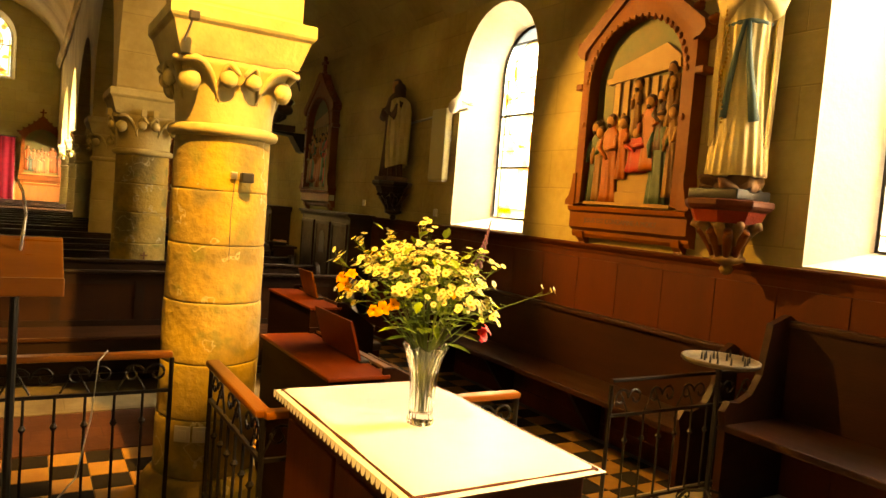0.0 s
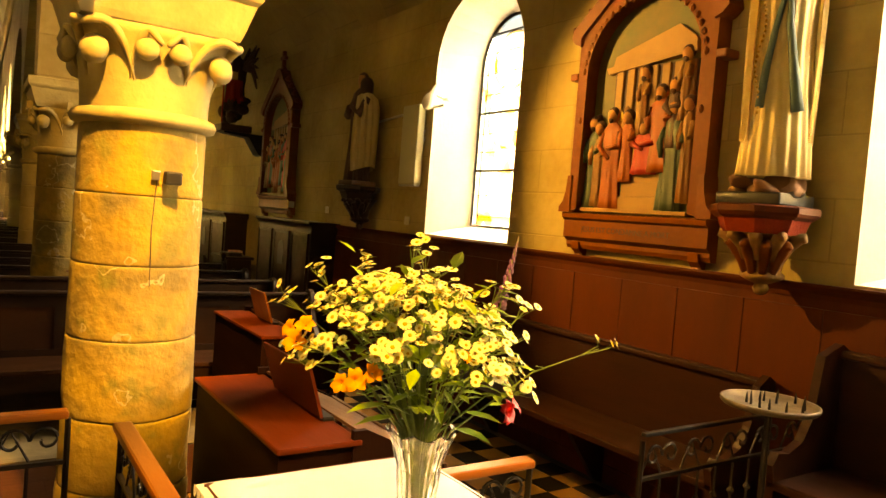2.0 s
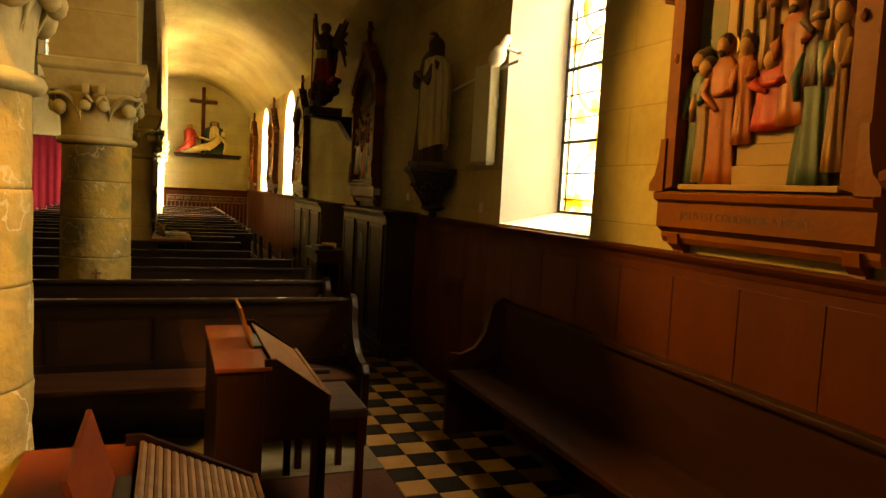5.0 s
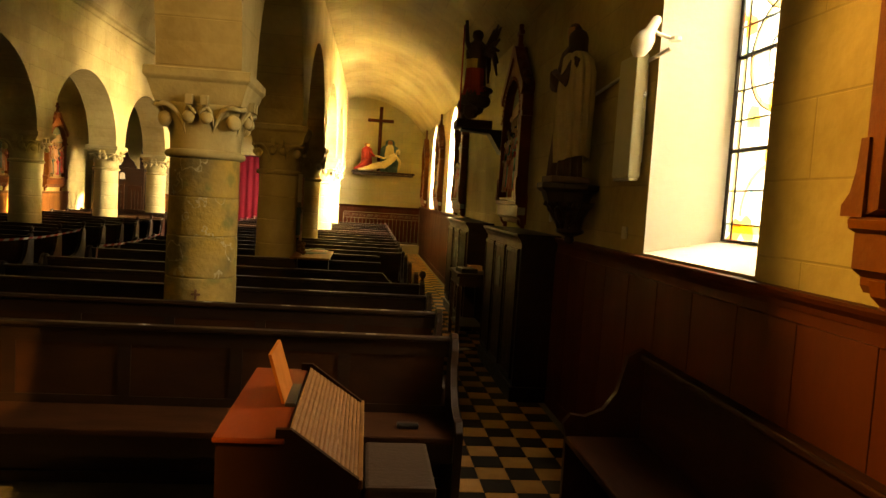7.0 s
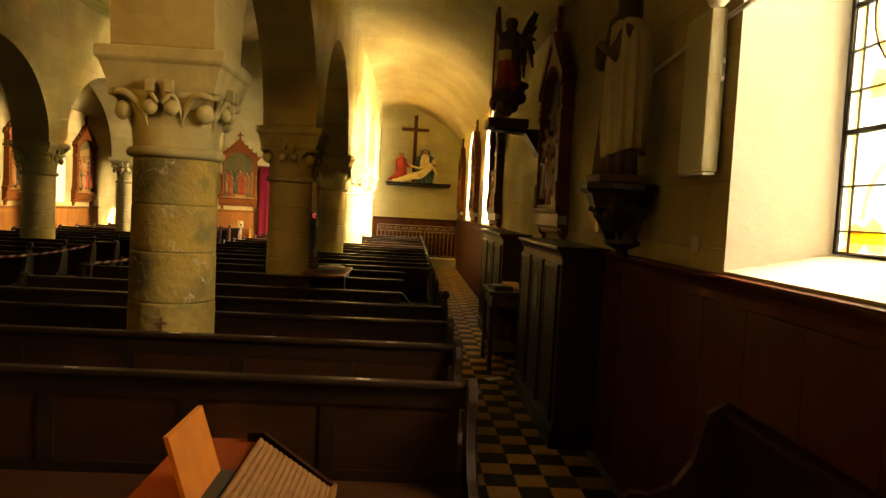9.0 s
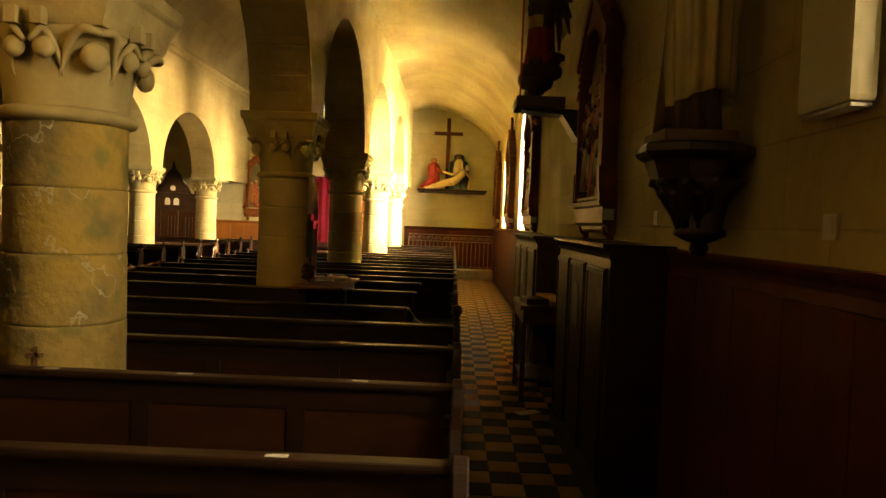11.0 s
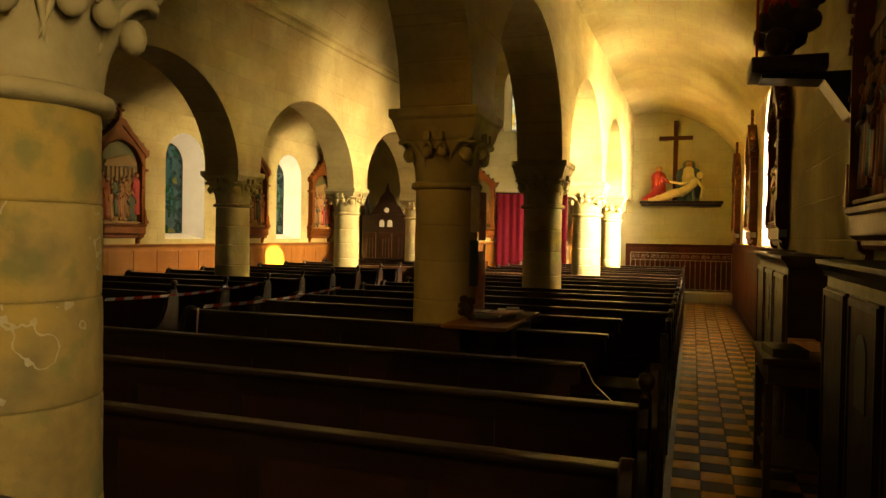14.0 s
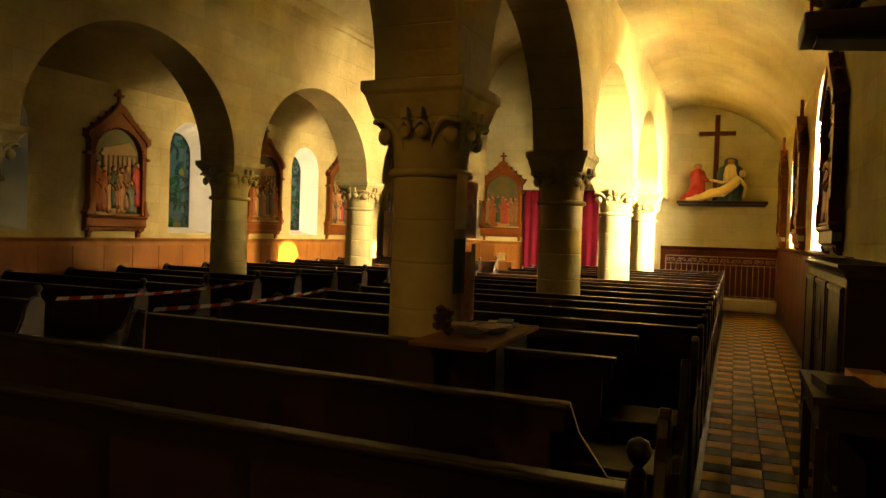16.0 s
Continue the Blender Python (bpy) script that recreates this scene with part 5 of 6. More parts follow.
rod(bm, [(XR - 0.02, 5.98, 2.62), (XR - 0.02, 6.5, 2.60), (XR - 0.02, 7.5, 2.53)], 0.012, 6)
tagged(part("cable_conduit", bm, CABLE), "thin pale cable conduit along the aisle wall", "conduit")


def socket(at, rz, label):
    th = thing("wall_socket", label, "socket", at, rz)
    part("plate", boxes((-0.04, 0.04, -0.012, 0, -0.04, 0.04), bevel=0.004), WHITEPLASTIC, th)
    part("insert", boxes((-0.022, 0.022, -0.015, -0.008, -0.022, 0.022), bevel=0.006), WHITEPLASTIC, th)


AX, AY = COL_A
socket((AX - 0.155, AY - 0.205, 0.40), -35, "ivory plastic wall socket on the column")
socket((AX - 0.075, AY - 0.243, 0.40), -17, "ivory plastic switch plate on the column")
socket((XR, 6.5, 1.56), -90, "small ivory switch plate on the aisle wall")
socket((XR, 8.35, 1.60), -90, "ivory plastic cover plate on the aisle wall")
cs = thing("column_spotlight", "small black spotlight on a steel clip on the column", "lamp", (AX + 0.02, AY - 0.245, 1.69), 0)
part("clip", boxes((-0.03, 0.0, -0.012, 0.02, -0.015, 0.02), bevel=0.004), STEEL, cs)
part("head", boxes((0.01, 0.07, -0.06, -0.005, -0.03, 0.02), bevel=0.008), BLACK, cs)
bm = bmesh.new()
rod(bm, [(-0.01, -0.005, 0), (-0.02, -0.006, -0.2), (-0.015, -0.006, -0.42)], 0.002, 5)
part("lead_wire", bm, TARNISH, cs)
cs = thing("column_spotlight", "small black spotlight on an arm on the impost", "lamp", (AX - 0.26, AY - 0.35, 2.34), 0)
part("head", boxes((-0.02, 0.025, -0.09, -0.05, 0.02, 0.06), bevel=0.006), BLACK, cs)
bm = bmesh.new()
rod(bm, [(-0.02, 0.01, -0.06), (0.0, -0.06, 0.03)], 0.006, 5)
part("arm", bm, STEEL, cs)

# ---------------------------------------------------------------- red curtain at the end of the nave
th = thing("door_curtain", "crimson draught curtain hanging over the west door", "curtain", (-1.2, YF - 0.12, 0))
bm = bmesh.new()
n = 80
lo, hi = [], []
for i in range(n + 1):
    x = -0.95 + 1.9 * i / n
    y = -0.014 * math.sin(i * 0.75) - 0.012 * math.sin(i * 0.31)
    lo.append(bm.verts.new((x, y, 0.03)))
    hi.append(bm.verts.new((x, y * 0.7, 2.66)))
for i in range(n):
    bm.faces.new((lo[i], lo[i + 1], hi[i + 1], hi[i]))
part("cloth", bm, CURTAIN, th, "", True)
bm = bmesh.new()
rod(bm, [(-1.0, 0, 2.67), (1.0, 0, 2.67)], 0.018, 8)
part("pole", bm, IRON, th)

# tall dark confessional in the far corner
th = thing("gothic_confessional", "tall dark carved confessional with pointed top and white lancets", "confessional", (-5.1, 23.55, 0), 0)
part("body", boxes((-0.72, 0.72, -0.05, 0.48, 0, 2.05), bevel=0.01), DARKWOOD, th)
part("crest", prism([(-0.5, 2.05), (0.5, 2.05), (0.4, 2.25), (0.28, 2.35), (0.2, 2.55), (0.06, 2.7), (0, 2.92), (-0.06, 2.7), (-0.2, 2.55), (-0.28, 2.35), (-0.4, 2.25)], 0.0, 0.07, "y"), DARKWOOD, th)
for sx in (-0.62, 0.62):
    part("pinnacle", lathe([(0.06, 2.05), (0.06, 2.3), (0.075, 2.32), (0.0, 2.6)], 6, cx=sx, cy=0.05), DARKWOOD, th)
for sx in (-0.48, 0, 0.48):
    door = part("door", boxes((sx - 0.19, sx + 0.19, -0.08, -0.05, 0.15, 1.55), bevel=0.006), PEWPANEL, th)
    for dx in (-0.09, 0.0, 0.09):
        part("slat", boxes((sx + dx - 0.02, sx + dx + 0.02, -0.095, -0.075, 0.3, 1.4)), DARKWOOD, door)
for sx in (-0.12, 0.12):
    part("lancet", prism(arc(sx, 0.07, 1.72, 1.84, 8), -0.06, -0.045, "y"), WHITEPLASTIC, th, "white lancet opening")
part("roundel", prism([(0.07 * math.cos(a * math.pi / 6), 2.18 + 0.07 * math.sin(a * math.pi / 6)) for a in range(12)], -0.012, 0.0, "y"), WHITEPLASTIC, th)
# ---------------------------------------------------------------- organ consoles
def console(x0, x1, y0, y1, top, low, label, desk_y, desk_mat, body_mat):
    """A small organ: flat top, sloping tambour lid towards the player's side, music desk on top."""
    th = thing("organ_console", label, "organ", ((x0 + x1) / 2, (y0 + y1) / 2, 0))
    hx, hy = (x1 - x0) / 2, (y1 - y0) / 2
    f = -hx + (x1 - x0) * 0.40
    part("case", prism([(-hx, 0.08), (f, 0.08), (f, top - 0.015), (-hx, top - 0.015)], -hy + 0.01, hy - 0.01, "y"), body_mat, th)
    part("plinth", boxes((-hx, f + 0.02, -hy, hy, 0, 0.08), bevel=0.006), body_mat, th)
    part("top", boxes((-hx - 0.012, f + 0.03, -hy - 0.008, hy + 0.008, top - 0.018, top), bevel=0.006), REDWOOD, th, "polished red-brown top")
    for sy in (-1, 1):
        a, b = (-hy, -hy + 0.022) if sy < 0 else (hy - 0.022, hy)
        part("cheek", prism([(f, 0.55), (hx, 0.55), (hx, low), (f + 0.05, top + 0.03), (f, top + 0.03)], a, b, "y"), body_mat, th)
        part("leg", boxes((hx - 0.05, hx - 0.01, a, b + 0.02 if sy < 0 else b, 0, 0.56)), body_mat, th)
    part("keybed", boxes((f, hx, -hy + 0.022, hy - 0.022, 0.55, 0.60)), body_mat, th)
    n = 15
    for i in range(n):
        s = i / n
        xa, xb = f + 0.04 + (hx - f - 0.05) * s, f + 0.04 + (hx - f - 0.05) * (s + 0.9 / n)
        za, zb = top + 0.015 + (low - top - 0.02) * s, top + 0.015 + (low - top - 0.02) * (s + 0.9 / n)
        bm = prism([(xa, za - 0.012), (xb, zb - 0.012), (xb, zb), ((xa + xb) / 2, (za + zb) / 2 + 0.004), (xa, za)], -hy + 0.024, hy - 0.024, "y")
        part("tambour_slat", bm, SLATS, th)
    part("front_rail", boxes((hx - 0.012, hx + 0.006, -hy, hy, low - 0.03, low + 0.004), bevel=0.004), SLATS, th)
    bm = prism([(-0.012, 0.0), (0.0, 0.0), (0.012 - 0.07, 0.185), (-0.07, 0.185)], desk_y[0], desk_y[1], "y")
    bmesh.ops.translate(bm, verts=bm.verts, vec=(f - 0.01, 0, top + 0.012))
    desk = part("music_desk", bm, desk_mat, th, "tilted wooden music desk")
    part("desk_ledge", boxes((f - 0.01, f + 0.03, desk_y[0], desk_y[1], top, top + 0.015), bevel=0.003), BLACK, th)
    return th


console(1.13, 1.76, 2.70, 3.66, 0.87, 0.74, "mahogany organ console with a slatted roll top beside the column", (-0.26, 0.20), REDWOOD, SHADED_VENEER)
console(1.69, 2.17, 4.45, 5.38, 0.88, 0.74, "brown organ console with a slatted roll top before the pews", (-0.12, 0.16), OAKTOP, SHADED_VENEER)

st = thing("organ_stool", "low dark wooden stool with a leather seat beside the organ", "stool", (2.34, 5.22, 0))
part("seat", boxes((-0.15, 0.15, -0.27, 0.27, 0.45, 0.51), bevel=0.018), LEATHER, st, "dark padded leather seat")
part("frame", boxes((-0.14, 0.14, -0.26, 0.26, 0.38, 0.45), bevel=0.004), DADO, st)
for sx in (-0.12, 0.12):
    for sy in (-0.24, 0.24):
        part("leg", boxes((sx - 0.02, sx + 0.02, sy - 0.02, sy + 0.02, 0, 0.385), bevel=0.003), DADO, st)


# ---------------------------------------------------------------- benches along the wall
def wall_bench(y0, y1, z, xf, label, back):
    th = thing("wall_bench", label, "bench", (XR - 0.04, (y0 + y1) / 2, z))
    h = (y1 - y0) / 2
    d = XR - 0.04 - xf
    part("seat", boxes((-d, -0.02, -h, h, 0.41, 0.45), bevel=0.01), BENCHWOOD, th)
    part("backrest", boxes((-0.045, -0.015, -h, h, 0.45, back - 0.03), bevel=0.004), BENCHWOOD, th)
    part("top_rail", boxes((-0.07, 0.0, -h, h, back - 0.035, back), bevel=0.01), BENCHWOOD, th)
    prof = [(-d, 0), (-d, 0.44), (-d - 0.02, 0.52), (-d + 0.02, 0.57), (-d + 0.10, 0.56), (-d + 0.20, 0.60), (-d + 0.27, 0.70), (-d + 0.32, back - 0.02), (-0.06, back + 0.03), (0, back), (0, 0)]
    for a in (-h, h - 0.04):
        part("end_panel", prism(prof, a, a + 0.04, "y"), BENCHWOOD, th)
    n = max(1, int((y1 - y0) / 1.2))
    for i in range(1, n + 1):
        y = -h + (y1 - y0) * i / (n + 1)
        part("bracket", prism([(-0.05, 0.02), (-0.12, 0.05), (-d + 0.08, 0.40), (-0.05, 0.40)], y - 0.02, y + 0.02, "y"), BENCHWOOD, th)
    return th


wall_bench(2.66, 5.86, 0.0, 3.29, "long dark wooden bench along the panelled wall", 0.92)
wall_bench(-1.6, 2.36, 0.15, 3.22, "dark wooden choir bench with a scrolled end against the wall", 1.0)

# ---------------------------------------------------------------- candle stand
cd = thing("candle_stand", "round iron votive candle stand with spikes on a tray", "candle stand", (3.11, 2.31, 0.15))
part("tray", lathe([(0.05, 0.785), (0.185, 0.79), (0.195, 0.80), (0.195, 0.815), (0.185, 0.815), (0.18, 0.800), (0.0, 0.798)], 32), TARNISH, cd, "tarnished round metal tray", True)
bm = bmesh.new()
rod(bm, [(0, 0, 0.0), (0, 0, 0.79)], 0.014, 8)
part("stem", bm, IRON, cd)
for k in range(3):
    bm = bmesh.new()
    a = k * 2 * math.pi / 3
    rod(bm, [(0, 0, 0.12), (0.10 * math.cos(a), 0.10 * math.sin(a), 0.09), (0.16 * math.cos(a), 0.16 * math.sin(a), 0.0)], 0.009, 6)
    part("foot", bm, IRON, cd)
for k in range(14):
    a, r = k * 2.4, 0.05 + 0.115 * ((k * 0.37) % 1)
    part("spike", lathe([(0.006, 0.80), (0.005, 0.82), (0.001, 0.845)], 6, cx=r * math.cos(a), cy=r * math.sin(a)), IRON, cd)

# ---------------------------------------------------------------- lectern by the rail
lc = thing("lectern", "varnished oak lectern board on a black post in the chancel", "lectern", (-0.13, 3.15, 0.15))
bm = boxes((-0.28, 0.28, -0.17, 0.17, -0.02, 0.02), bevel=0.008)
bmesh.ops.rotate(bm, verts=bm.verts, cent=(0, 0, 0), matrix=Matrix.Rotation(radians(28), 3, "X"))
bmesh.ops.translate(bm, verts=bm.verts, vec=(0, 0, 1.12))
part("board", bm, OAKTOP, lc)
bm = boxes((-0.28, 0.28, -0.015, 0.015, -0.025, 0.045), bevel=0.006)
bmesh.ops.translate(bm, verts=bm.verts, vec=(0, -0.155, 1.04))
part("ledge", bm, OAKTOP, lc)
bm = bmesh.new()
rod(bm, [(0.12, 0, 0), (0.12, 0, 1.10)], 0.016, 8)
part("post", bm, BLACK, lc)
part("foot", lathe([(0.16, 0), (0.16, 0.015), (0.03, 0.03)], 20, cx=0.12), BLACK, lc)
bm = bmesh.new()
rod(bm, [(0.13, 0.05, 1.15), (0.145, 0.06, 1.30), (0.13, 0.03, 1.40), (0.11, -0.02, 1.44)], 0.007, 6)
part("microphone_neck", bm, POLE, lc, "bent silvery microphone neck")
bm = bmesh.new()
rod(bm, [(0.35, 3.36, 0.87), (0.31, 3.30, 0.84), (0.29, 3.28, 0.6), (0.24, 3.25, 0.35), (0.1, 3.2, 0.2), (0.0, 3.18, 0.156)], 0.004, 5)
tagged(part("loose_cable", bm, CABLE), "pale cable hung over the communion rail", "cable")

# ---------------------------------------------------------------- small table and reading matter
tb2 = thing("side_table", "small dark wooden table by the confessional", "table", (3.44, 10.75, 0))
part("top", boxes((-0.20, 0.20, -0.38, 0.38, 0.80, 0.84), bevel=0.006), DARKWOOD, tb2)
part("apron", boxes((-0.17, 0.17, -0.35, 0.35, 0.68, 0.80)), DARKWOOD, tb2)
for sx in (-0.16, 0.16):
    for sy in (-0.33, 0.33):
        part("leg", boxes((sx - 0.022, sx + 0.022, sy - 0.022, sy + 0.022, 0, 0.69), bevel=0.004), DARKWOOD, tb2)
part("shelf", boxes((-0.16, 0.16, -0.33, 0.33, 0.18, 0.20)), DARKWOOD, tb2)


def sheet(name, at, rz, w, d, h, mat, label, cat="paper"):
    th = thing(name, label, cat, at, rz)
    part("block" if h > 0.004 else "leaf", boxes((-w / 2, w / 2, -d / 2, d / 2, 0, h), bevel=min(0.002, h / 4)), mat, th)
    return th


sheet("missal", (3.38, 10.60, 0.84), 8, 0.20, 0.28, 0.05, BLACK, "closed black book on the small table", "book")
sheet("leaflet", (3.46, 10.95, 0.84), -12, 0.21, 0.15, 0.003, PAPER, "pale leaflet on the small table")
sheet("box_file", (3.52, 10.86, 0.84), 4, 0.16, 0.16, 0.06, ROSEPAPER, "small reddish box on the small table", "box")
sheet("leaflet", (3.30, 10.05, 0.0), 30, 0.21, 0.10, 0.003, PAPER, "white paper lying on the floor tiles")

bd = thing("leaflet_board", "wooden board with leaflets fixed beside the column", "board", (1.60, 10.66, 0.93))
part("board", boxes((-0.30, 0.14, -0.52, 0.52, 0, 0.025), bevel=0.005), HONEY, bd)
part("support", boxes((-0.28, -0.24, -0.3, 0.3, -0.92, 0.0), (0.08, 0.12, -0.3, 0.3, -0.92, 0.0)), DARKWOOD, bd)
rnd = random.Random(3)
for k in range(13):
    x, y = 1.38 + rnd.random() * 0.28, 10.25 + rnd.random() * 0.80
    sheet("leaflet", (x, y, 0.9555 + 0.004 * k), rnd.uniform(-20, 20), rnd.choice((0.10, 0.15)), rnd.choice((0.15, 0.21)), 0.003, rnd.choice((PAPER, PAPER, PAPER, ROSEPAPER, GREEN)), "printed leaflet lying on the board")
cx, cy = south_line(10.95), 10.95


def poster(a, z0, z1, half, mat, label, name="poster"):
    """A sheet bent round the column about the angle a (degrees)."""
    bm = bmesh.new()
    rr = 0.305
    lo, hi = [], []
    for i in range(9):
        t = radians(a + half * (i / 4 - 1))
        lo.append(bm.verts.new((cx + rr * math.cos(t), cy + rr * math.sin(t), z0)))
        hi.append(bm.verts.new((cx + rr * math.cos(t), cy + rr * math.sin(t), z1)))
    for i in range(8):
        bm.faces.new((lo[i], lo[i + 1], hi[i + 1], hi[i]))
    bmesh.ops.solidify(bm, geom=list(bm.faces), thickness=0.002)
    tagged(part(name, bm, mat), label, "poster")


poster(-2, 0.98, 1.42, 20, ROSEPAPER, "poster printed with a red pattern on the column")
poster(2, 1.50, 1.86, 20, ROSEPAPER, "dark red poster high on the column")
poster(-26, 1.56, 1.90, 9, PAPER, "narrow white notice in a plastic sleeve")
poster(10, 1.25, 1.47, 14, PAPER, "pale notice in a plastic sleeve on the column")
poster(-27, 1.16, 1.50, 9, SLATEBLUE, "narrow dark notice on the column")
bm = bmesh.new()
for k in range(9):
    blob(bm, (1.40 + 0.03 * math.cos(k * 1.9), 10.38 + 0.04 * math.sin(k * 1.9), 0.99 + 0.014 * k), (0.035, 0.035, 0.03), 1)
tagged(part("pine_cone_posy", bm, ROCK), "small dried brown posy on the leaflet board", "posy")

# ---------------------------------------------------------------- barrier tape over the pews


def tape(a, b, label, dip=0.03):
    th = thing("barrier_tape", label, "tape", a)
    d = Vector(b) - Vector(a)
    n = 20
    u = d.normalized()
    for i in range(n):
        s0, s1 = i / n, (i + 1) / n
        p, q = d * s0, d * s1
        zp, zq = -dip * math.sin(math.pi * s0), -dip * math.sin(math.pi * s1)
        bm = bmesh.new()
        v = [bm.verts.new((p.x, p.y, p.z + zp)), bm.verts.new((q.x, q.y, q.z + zq)), bm.verts.new((q.x + 0.02, q.y, q.z + zq + 0.03)), bm.verts.new((p.x + 0.02, p.y, p.z + zp + 0.03))]
        bm.faces.new(v)
        bmesh.ops.solidify(bm, geom=list(bm.faces), thickness=0.001)
        part("stripe", bm, TAPE_R if i % 2 else TAPE_W, th)


tape((-2.17, 10.80, 0.885), (-2.06, 13.0, 0.90), "red and white barrier tape tied across pew ends")
tape((-0.90, 10.56, 0.91), (-0.90, 12.9, 0.91), "red and white barrier tape tied along the nave pews")
tape((-0.90, 10.49, 0.90), (-0.91, 10.48, 0.60), "end of barrier tape hanging down a pew", 0)
bm = bmesh.new()
rod(bm, [(2.33, 9.41, 0.905), (2.40, 9.25, 0.84), (2.55, 8.95, 0.80), (2.68, 8.60, 0.92)], 0.0025, 5)
tagged(part("tie_cord", bm, CABLE), "thin cord slung between two pew ends", "cord")
for k, (x, y) in enumerate(((2.30, 7.03), (1.62, 7.03), (0.95, 6.15), (2.2, 6.15), (1.1, 7.03))):
    sheet("number_label", (x, y - 0.005, 0.9055), 0, 0.06, 0.022, 0.0015, WHITEPLASTIC, "small white strip stuck on a pew rail", "label")
pt = thing("spectacle_case", "small black case lying on the front pew seat", "case", (2.42, 5.86, 0.458))
part("shell", boxes((-0.06, 0.06, -0.025, 0.025, 0, 0.03), bevel=0.011), BLACK, pt)
lm = thing("bench_lamp", "small lit yellow table lamp by the end wall", "lamp", (-2.55, 23.7, 0))
part("pedestal", boxes((-0.3, 0.3, -0.15, 0.15, 0, 0.86), bevel=0.01), HONEY, lm)
part("shade", lathe([(0.10, 0.88), (0.09, 1.05), (0.07, 1.06)], 14), CREAM, lm)

# ---------------------------------------------------------------- vase and flowers
VX, VY, VZ = 1.09, 1.86, 0.945
vs = thing("vase", "flared cut-crystal vase on the white altar cloth", "vase", (VX, VY, VZ))
out = [(0.040, 0.0), (0.041, 0.012), (0.036, 0.03), (0.038, 0.10), (0.045, 0.17), (0.058, 0.215), (0.072, 0.245)]
inn = [(0.066, 0.243), (0.052, 0.21), (0.039, 0.165), (0.032, 0.10), (0.030, 0.035), (0.004, 0.03)]
bm = bmesh.new()
n = 32
rings = []
for q, (r, z) in enumerate(out + inn):
    ring = []
    for i in range(n):
        rr = r * (1 + (0.035 if q < len(out) else 0) * (1 if i % 2 else -1))
        zz = z + (0.006 * math.cos(i * math.pi / 2) if q in (len(out) - 1, len(out)) else 0)
        ring.append(bm.verts.new((rr * math.cos(2 * math.pi * i / n), rr * math.sin(2 * math.pi * i / n), zz)))
    rings.append(ring)
for a, b in zip(rings, rings[1:]):
    for i in range(n):
        bm.faces.new((a[i], a[(i + 1) % n], b[(i + 1) % n], b[i]))
bm.faces.new(rings[0][::-1])
bm.faces.new(rings[-1])
part("crystal_body", bm, CRYSTAL, vs)

bq = thing("bouquet", "bouquet of small white daisies with orange lilies in the crystal vase", "flowers", (VX, VY, VZ))
rnd = random.Random(12)


def daisy_mesh():
    bm = bmesh.new()
    for k in range(13):
        a = 2 * math.pi * k / 13
        c, s = math.cos(a), math.sin(a)
        p = [(0.004, -0.0025, 0), (0.011, -0.0032, 0.0012), (0.0165, -0.002, 0.0005), (0.0165, 0.002, 0.0005), (0.011, 0.0032, 0.0012), (0.004, 0.0025, 0)]
        bm.faces.new([bm.verts.new((x * c - y * s, x * s + y * c, z)) for x, y, z in p])
    me = bpy.data.meshes.new("daisy_head")
    bm.to_mesh(me)
    bm.free()
    me.materials.append(PETAL)
    bm = bmesh.new()
    blob(bm, (0, 0, 0.001), (0.0062, 0.0062, 0.003), 1)
    me2 = bpy.data.meshes.new("daisy_eye")
    bm.to_mesh(me2)
    bm.free()
    me2.materials.append(EYE)
    return me, me2


head_me, eye_me = daisy_mesh()
stems = bmesh.new()
leaves = bmesh.new()


def leaf(c, d, size):
    d = Vector(d).normalized()
    u = d.cross(Vector((0, 0, 1))).normalized()
    w = u.cross(d)
    c = Vector(c)
    ptsl = [(0, 0, 0), (0.35, 0.22, 0.02), (0.65, 0.18, 0.0), (1, 0, -0.12), (0.65, -0.18, 0.0), (0.35, -0.22, 0.02)]
    v = [leaves.verts.new(c + size * (a * d + b * u + e * w)) for a, b, e in ptsl]
    mid = leaves.verts.new(c + size * (0.5 * d - 0.04 * w))
    for i in range(6):
        leaves.faces.new((v[i], v[(i + 1) % 6], mid))


def spray(tip, heads, spread):
    base = Vector((rnd.uniform(-0.012, 0.012), rnd.uniform(-0.012, 0.012), 0.04))
    neck = Vector((tip.x * 0.16, tip.y * 0.16, 0.24))
    mid = neck.lerp(tip, 0.55) + Vector((0, 0, 0.03))
    rod(stems, [base, neck, mid, tip], [0.0026, 0.0024, 0.0018, 0.0012], 4)
    for k in range(4):
        f = rnd.uniform(0.15, 0.95)
        p = neck.lerp(mid, f * 2) if f < 0.5 else mid.lerp(tip, f * 2 - 1)
        a = rnd.uniform(0, 6.28)
        leaf(p, (math.cos(a), math.sin(a), rnd.uniform(-0.1, 0.6)), rnd.uniform(0.03, 0.065))
    for k in range(heads):
        h = tip + Vector((rnd.gauss(0, spread), rnd.gauss(0, spread), rnd.gauss(0.01, spread * 0.55)))
        rod(stems, [mid.lerp(tip, 0.7), (tip + h) / 2 + Vector((0, 0, -0.006)), h], 0.0009, 3)
        out_dir = (h - Vector((0, 0, 0.22))).normalized() + Vector((rnd.gauss(0, 0.35) - 0.15, rnd.gauss(0, 0.35) - 0.25, 0.25 + rnd.gauss(0, 0.25)))
        q = out_dir.to_track_quat("Z", "Y").to_matrix().to_4x4()
        sc = rnd.uniform(0.5, 0.84)
        m = Matrix.Translation(h) @ q @ Matrix.Scale(sc, 4)
        for nm, me in (("daisy", head_me),):
            ob = new(nm, me)
            ob.parent = bq
            ob.matrix_local = m
            e = new("daisy_eye", eye_me)
            e.parent = ob


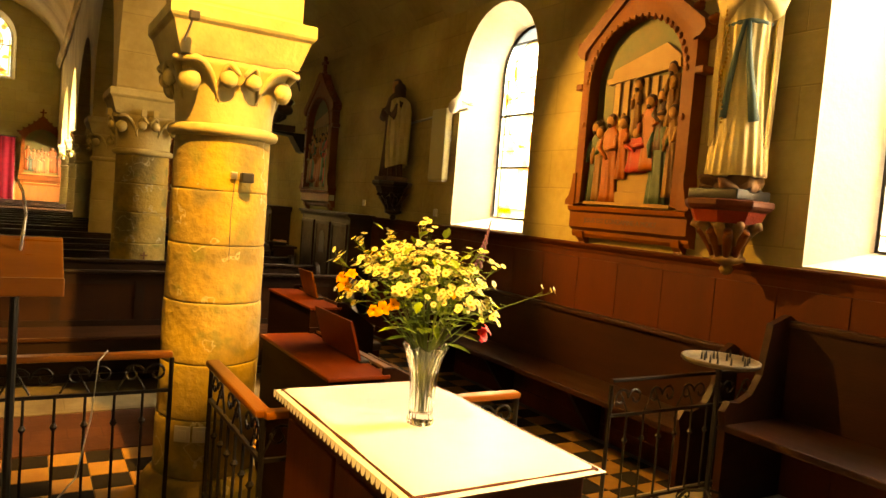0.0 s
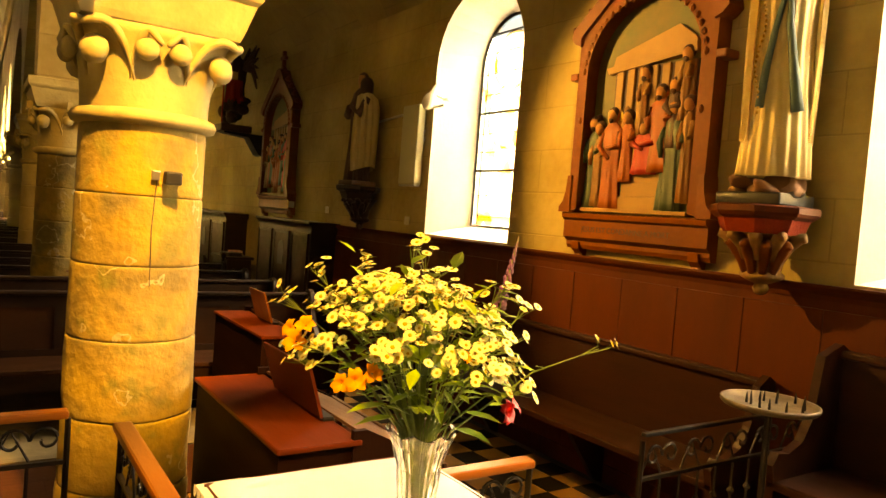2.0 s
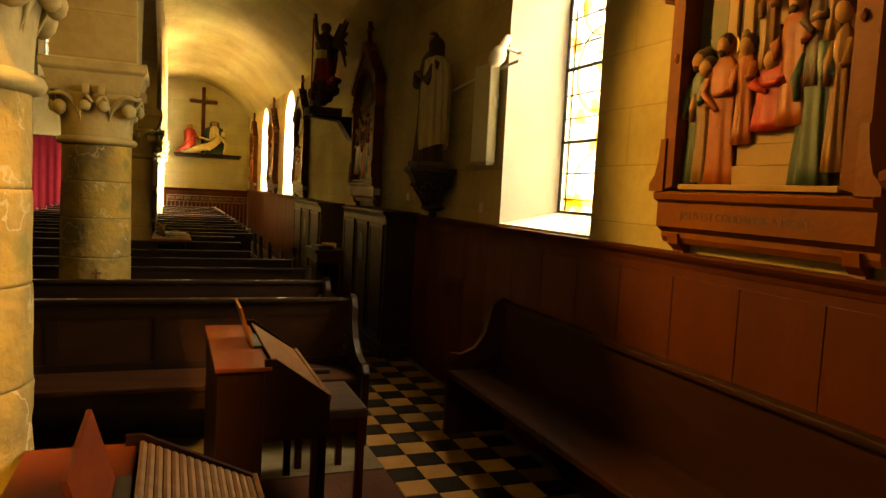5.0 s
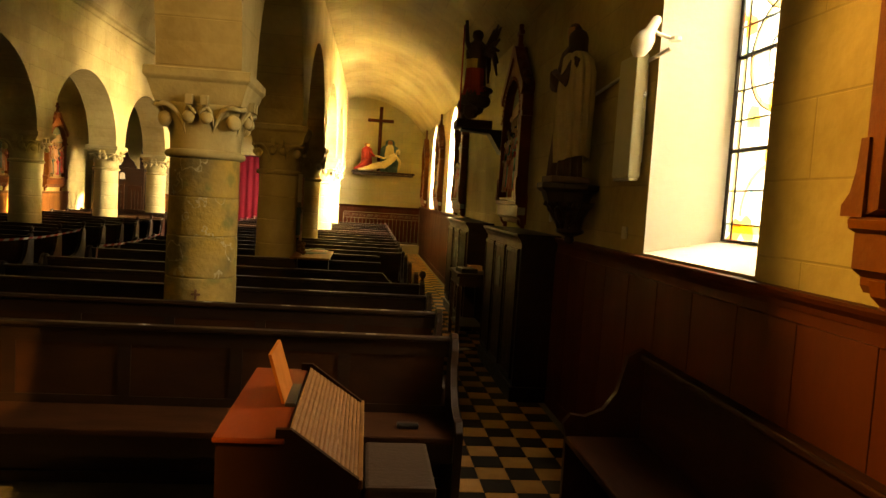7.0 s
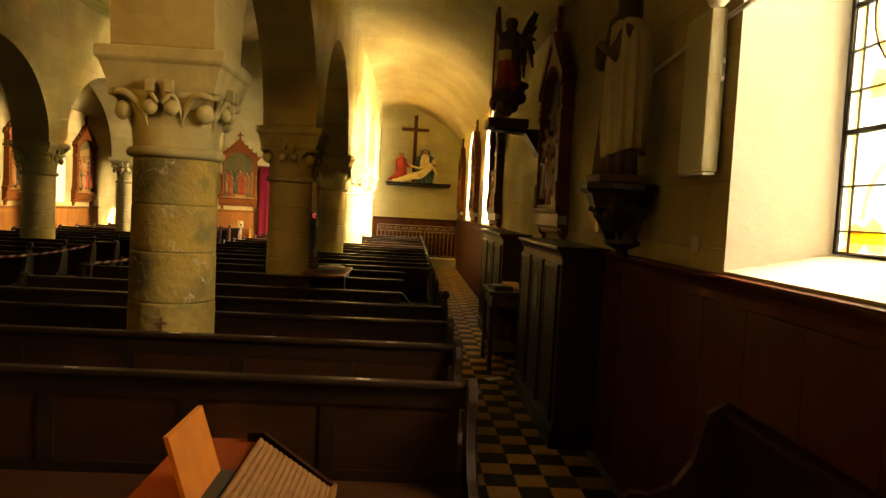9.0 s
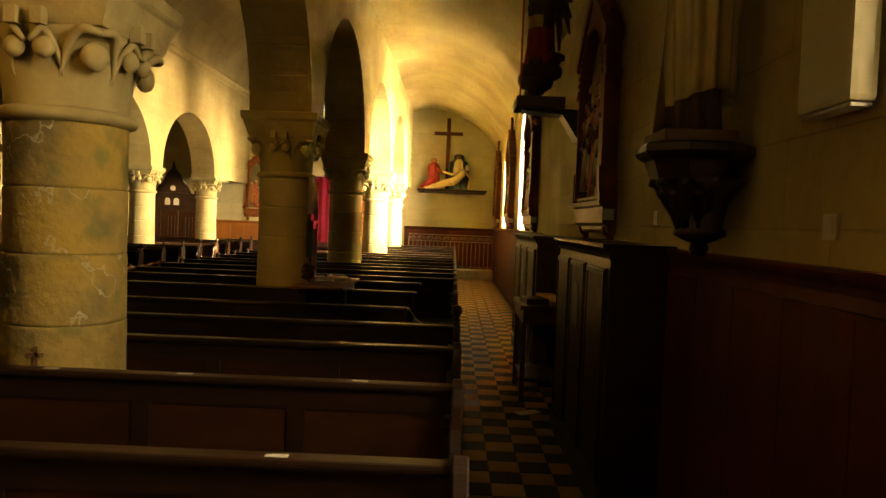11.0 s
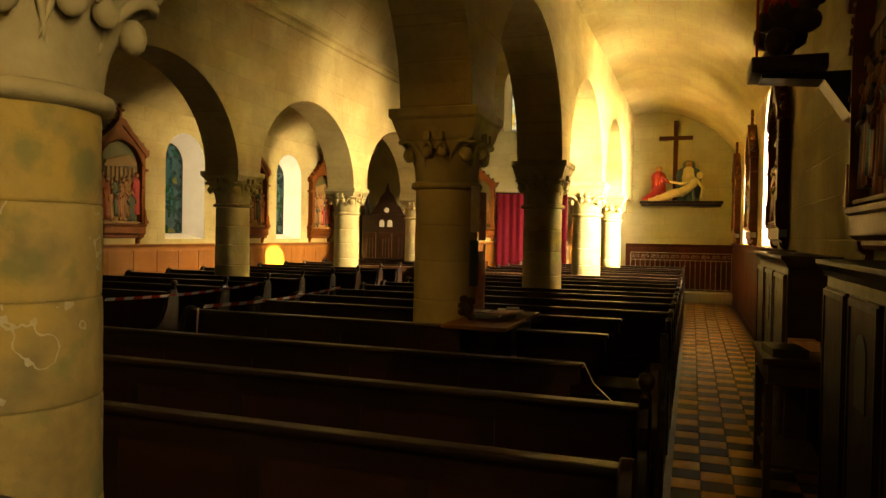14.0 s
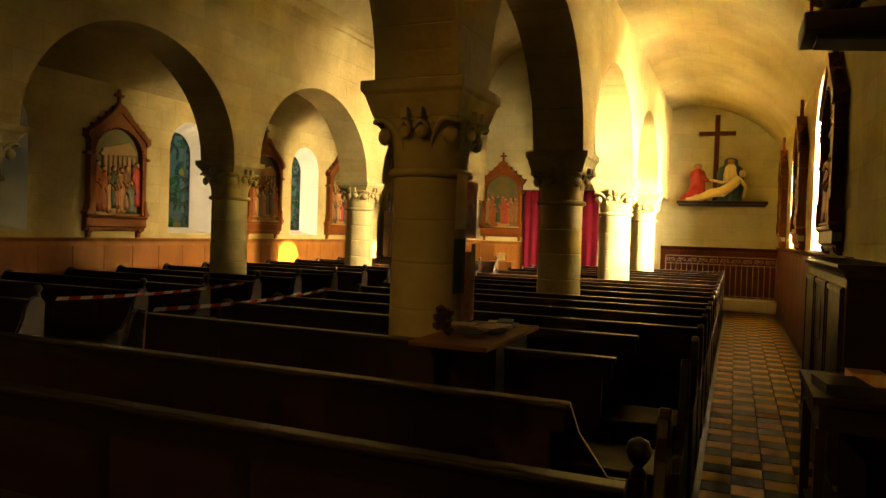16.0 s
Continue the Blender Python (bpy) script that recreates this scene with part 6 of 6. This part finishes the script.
# sideways and away, as seen across the altar
ACROSS, AWAY = Vector((0.84, -0.54, 0)), Vector((0.54, 0.84, 0))
for k in range(46):
    a = k * 2.399 + 0.4
    f = (k + 0.5) / 46
    r = math.sqrt(f) * rnd.uniform(0.9, 1.08)
    u, v = 0.235 * r * math.cos(a) - 0.025, 0.17 * r * math.sin(a)
    z = 0.535 - 0.14 * f ** 1.5 - 0.20 * max(0.0, u) + rnd.uniform(-0.045, 0.03)
    spray(ACROSS * u + AWAY * v + Vector((0, 0, z)), rnd.randint(10, 16), 0.022)
for u, v, z, heads in ((0.345, 0.0, 0.435, 4), (0.20, 0.05, 0.50, 6), (-0.05, 0.0, 0.605, 4), (-0.02, 0.05, 0.59, 4), (-0.14, 0.02, 0.575, 6), (-0.24, 0.04, 0.545, 6), (-0.29, 0.0, 0.49, 7), (0.13, -0.06, 0.545, 5)):
    spray(ACROSS * u + AWAY * v + Vector((0, 0, z)), heads, 0.017)
for k in range(170):
    a, f = k * 2.399, rnd.uniform(0.05, 1)
    r = 0.17 * math.sqrt(f)
    z = 0.26 + rnd.uniform(0, 0.24) + 0.10 * f
    p = ACROSS * (r * math.cos(a) - 0.015) + AWAY * (r * 0.8 * math.sin(a))
    if z - 0.24 > 0.55 * (r - 0.06):
        leaf((p.x, p.y, z), (p.x, p.y, rnd.uniform(-0.08, 0.14)), rnd.uniform(0.025, 0.06))
for u, v, z in ((-0.09, -0.02, 0.27), (-0.12, -0.05, 0.30), (0.10, -0.04, 0.26), (0.13, -0.02, 0.29), (-0.16, -0.03, 0.34)):
    p = ACROSS * u + AWAY * v
    leaf((p.x * 0.6, p.y * 0.6, z), (p.x, p.y, -0.01), 0.085)
part("greenery", stems, STEM, bq)
part("leaves", leaves, LEAF, bq, "fresh green leaves")


def bloom(name, c, d, r, n, mat, label, cup=0.5):
    bm = bmesh.new()
    for k in range(n):
        a = 2 * math.pi * k / n + (0.3 if k % 2 else 0)
        ca, sa = math.cos(a), math.sin(a)
        prev = None
        for i in range(5):
            f = i / 4
            w = r * 0.36 * math.sin(math.pi * min(0.98, 0.12 + 0.86 * f))
            x = r * (0.08 + 0.92 * f)
            z = r * cup * (f ** 0.8 - 0.75 * f * f)
            row = [bm.verts.new((x * ca - y * sa, x * sa + y * ca, z + 0.15 * abs(y))) for y in (-w, 0, w)]
            if prev:
                bm.faces.new((prev[0], prev[1], row[1], row[0]))
                bm.faces.new((prev[1], prev[2], row[2], row[1]))
            prev = row
    ob = part(name, bm, mat, bq, label, True)
    ob.matrix_local = Matrix.Translation(c) @ Vector(d).to_track_quat("Z", "Y").to_matrix().to_4x4()


for u, v, z, d, r in ((-0.255, -0.06, 0.415, (-0.6, -0.6, 0.4), 0.042), (-0.235, -0.08, 0.45, (-0.5, -0.5, 0.7), 0.036), (-0.27, -0.04, 0.435, (-0.9, -0.2, 0.4), 0.034), (-0.13, -0.13, 0.365, (-0.3, -0.9, 0.3), 0.040), (-0.10, -0.13, 0.38, (-0.1, -0.9, 0.4), 0.034), (-0.155, -0.12, 0.355, (-0.7, -0.7, 0.2), 0.034), (0.07, -0.12, 0.42, (0.2, -0.8, 0.5), 0.022)):
    bloom("lily", ACROSS * u + AWAY * v + Vector((0, 0, z)), d, r * 0.62, 6, LILY, "orange lily bloom", 0.9)
bloom("carnation", ACROSS * 0.165 + Vector((0, 0, 0.29)), (0.3, -0.8, 0.3), 0.027, 9, CARNATION, "red bloom", 1.0)
bloom("carnation", ACROSS * 0.18 + Vector((0, 0, 0.305)), (0.6, -0.5, 0.6), 0.022, 8, CARNATION, "red bloom", 1.0)
bm = bmesh.new()
for k in range(34):
    f = k / 34
    blob(bm, (0.135 + 0.035 * f + 0.010 * (1 - f) * math.cos(k * 2.4), -0.05 + 0.010 * (1 - f) * math.sin(k * 2.4), 0.50 + 0.145 * f), (0.006 * (1.2 - f), 0.006 * (1.2 - f), 0.008), 1)
part("lupin", bm, LUPIN, bq, "purple flower spike")
bm = bmesh.new()
rod(bm, [(0, 0, 0.05), (0.05, -0.02, 0.26), (0.135, -0.05, 0.50), (0.17, -0.05, 0.645)], 0.002, 4)
part("lupin_stem", bm, STEM, bq)
# ---------------------------------------------------------------- floor tiles
AISLE_X = 2.72
lay(AISLE_X, 5.72, 5, 60, "tile", True)
lay(AISLE_X, 5.72 + 60 * TILE, 5, 34, "tile_field", False)
lay(AISLE_X, 5.72 - 16 * TILE, 5, 16, "tile_field", False)
lay(AISLE_X - 30 * TILE, 5.72 - 16 * TILE, 30, 10, "tile_field", False)
lay(-2.1, 5.66, 5, 90, "tile_field", False)
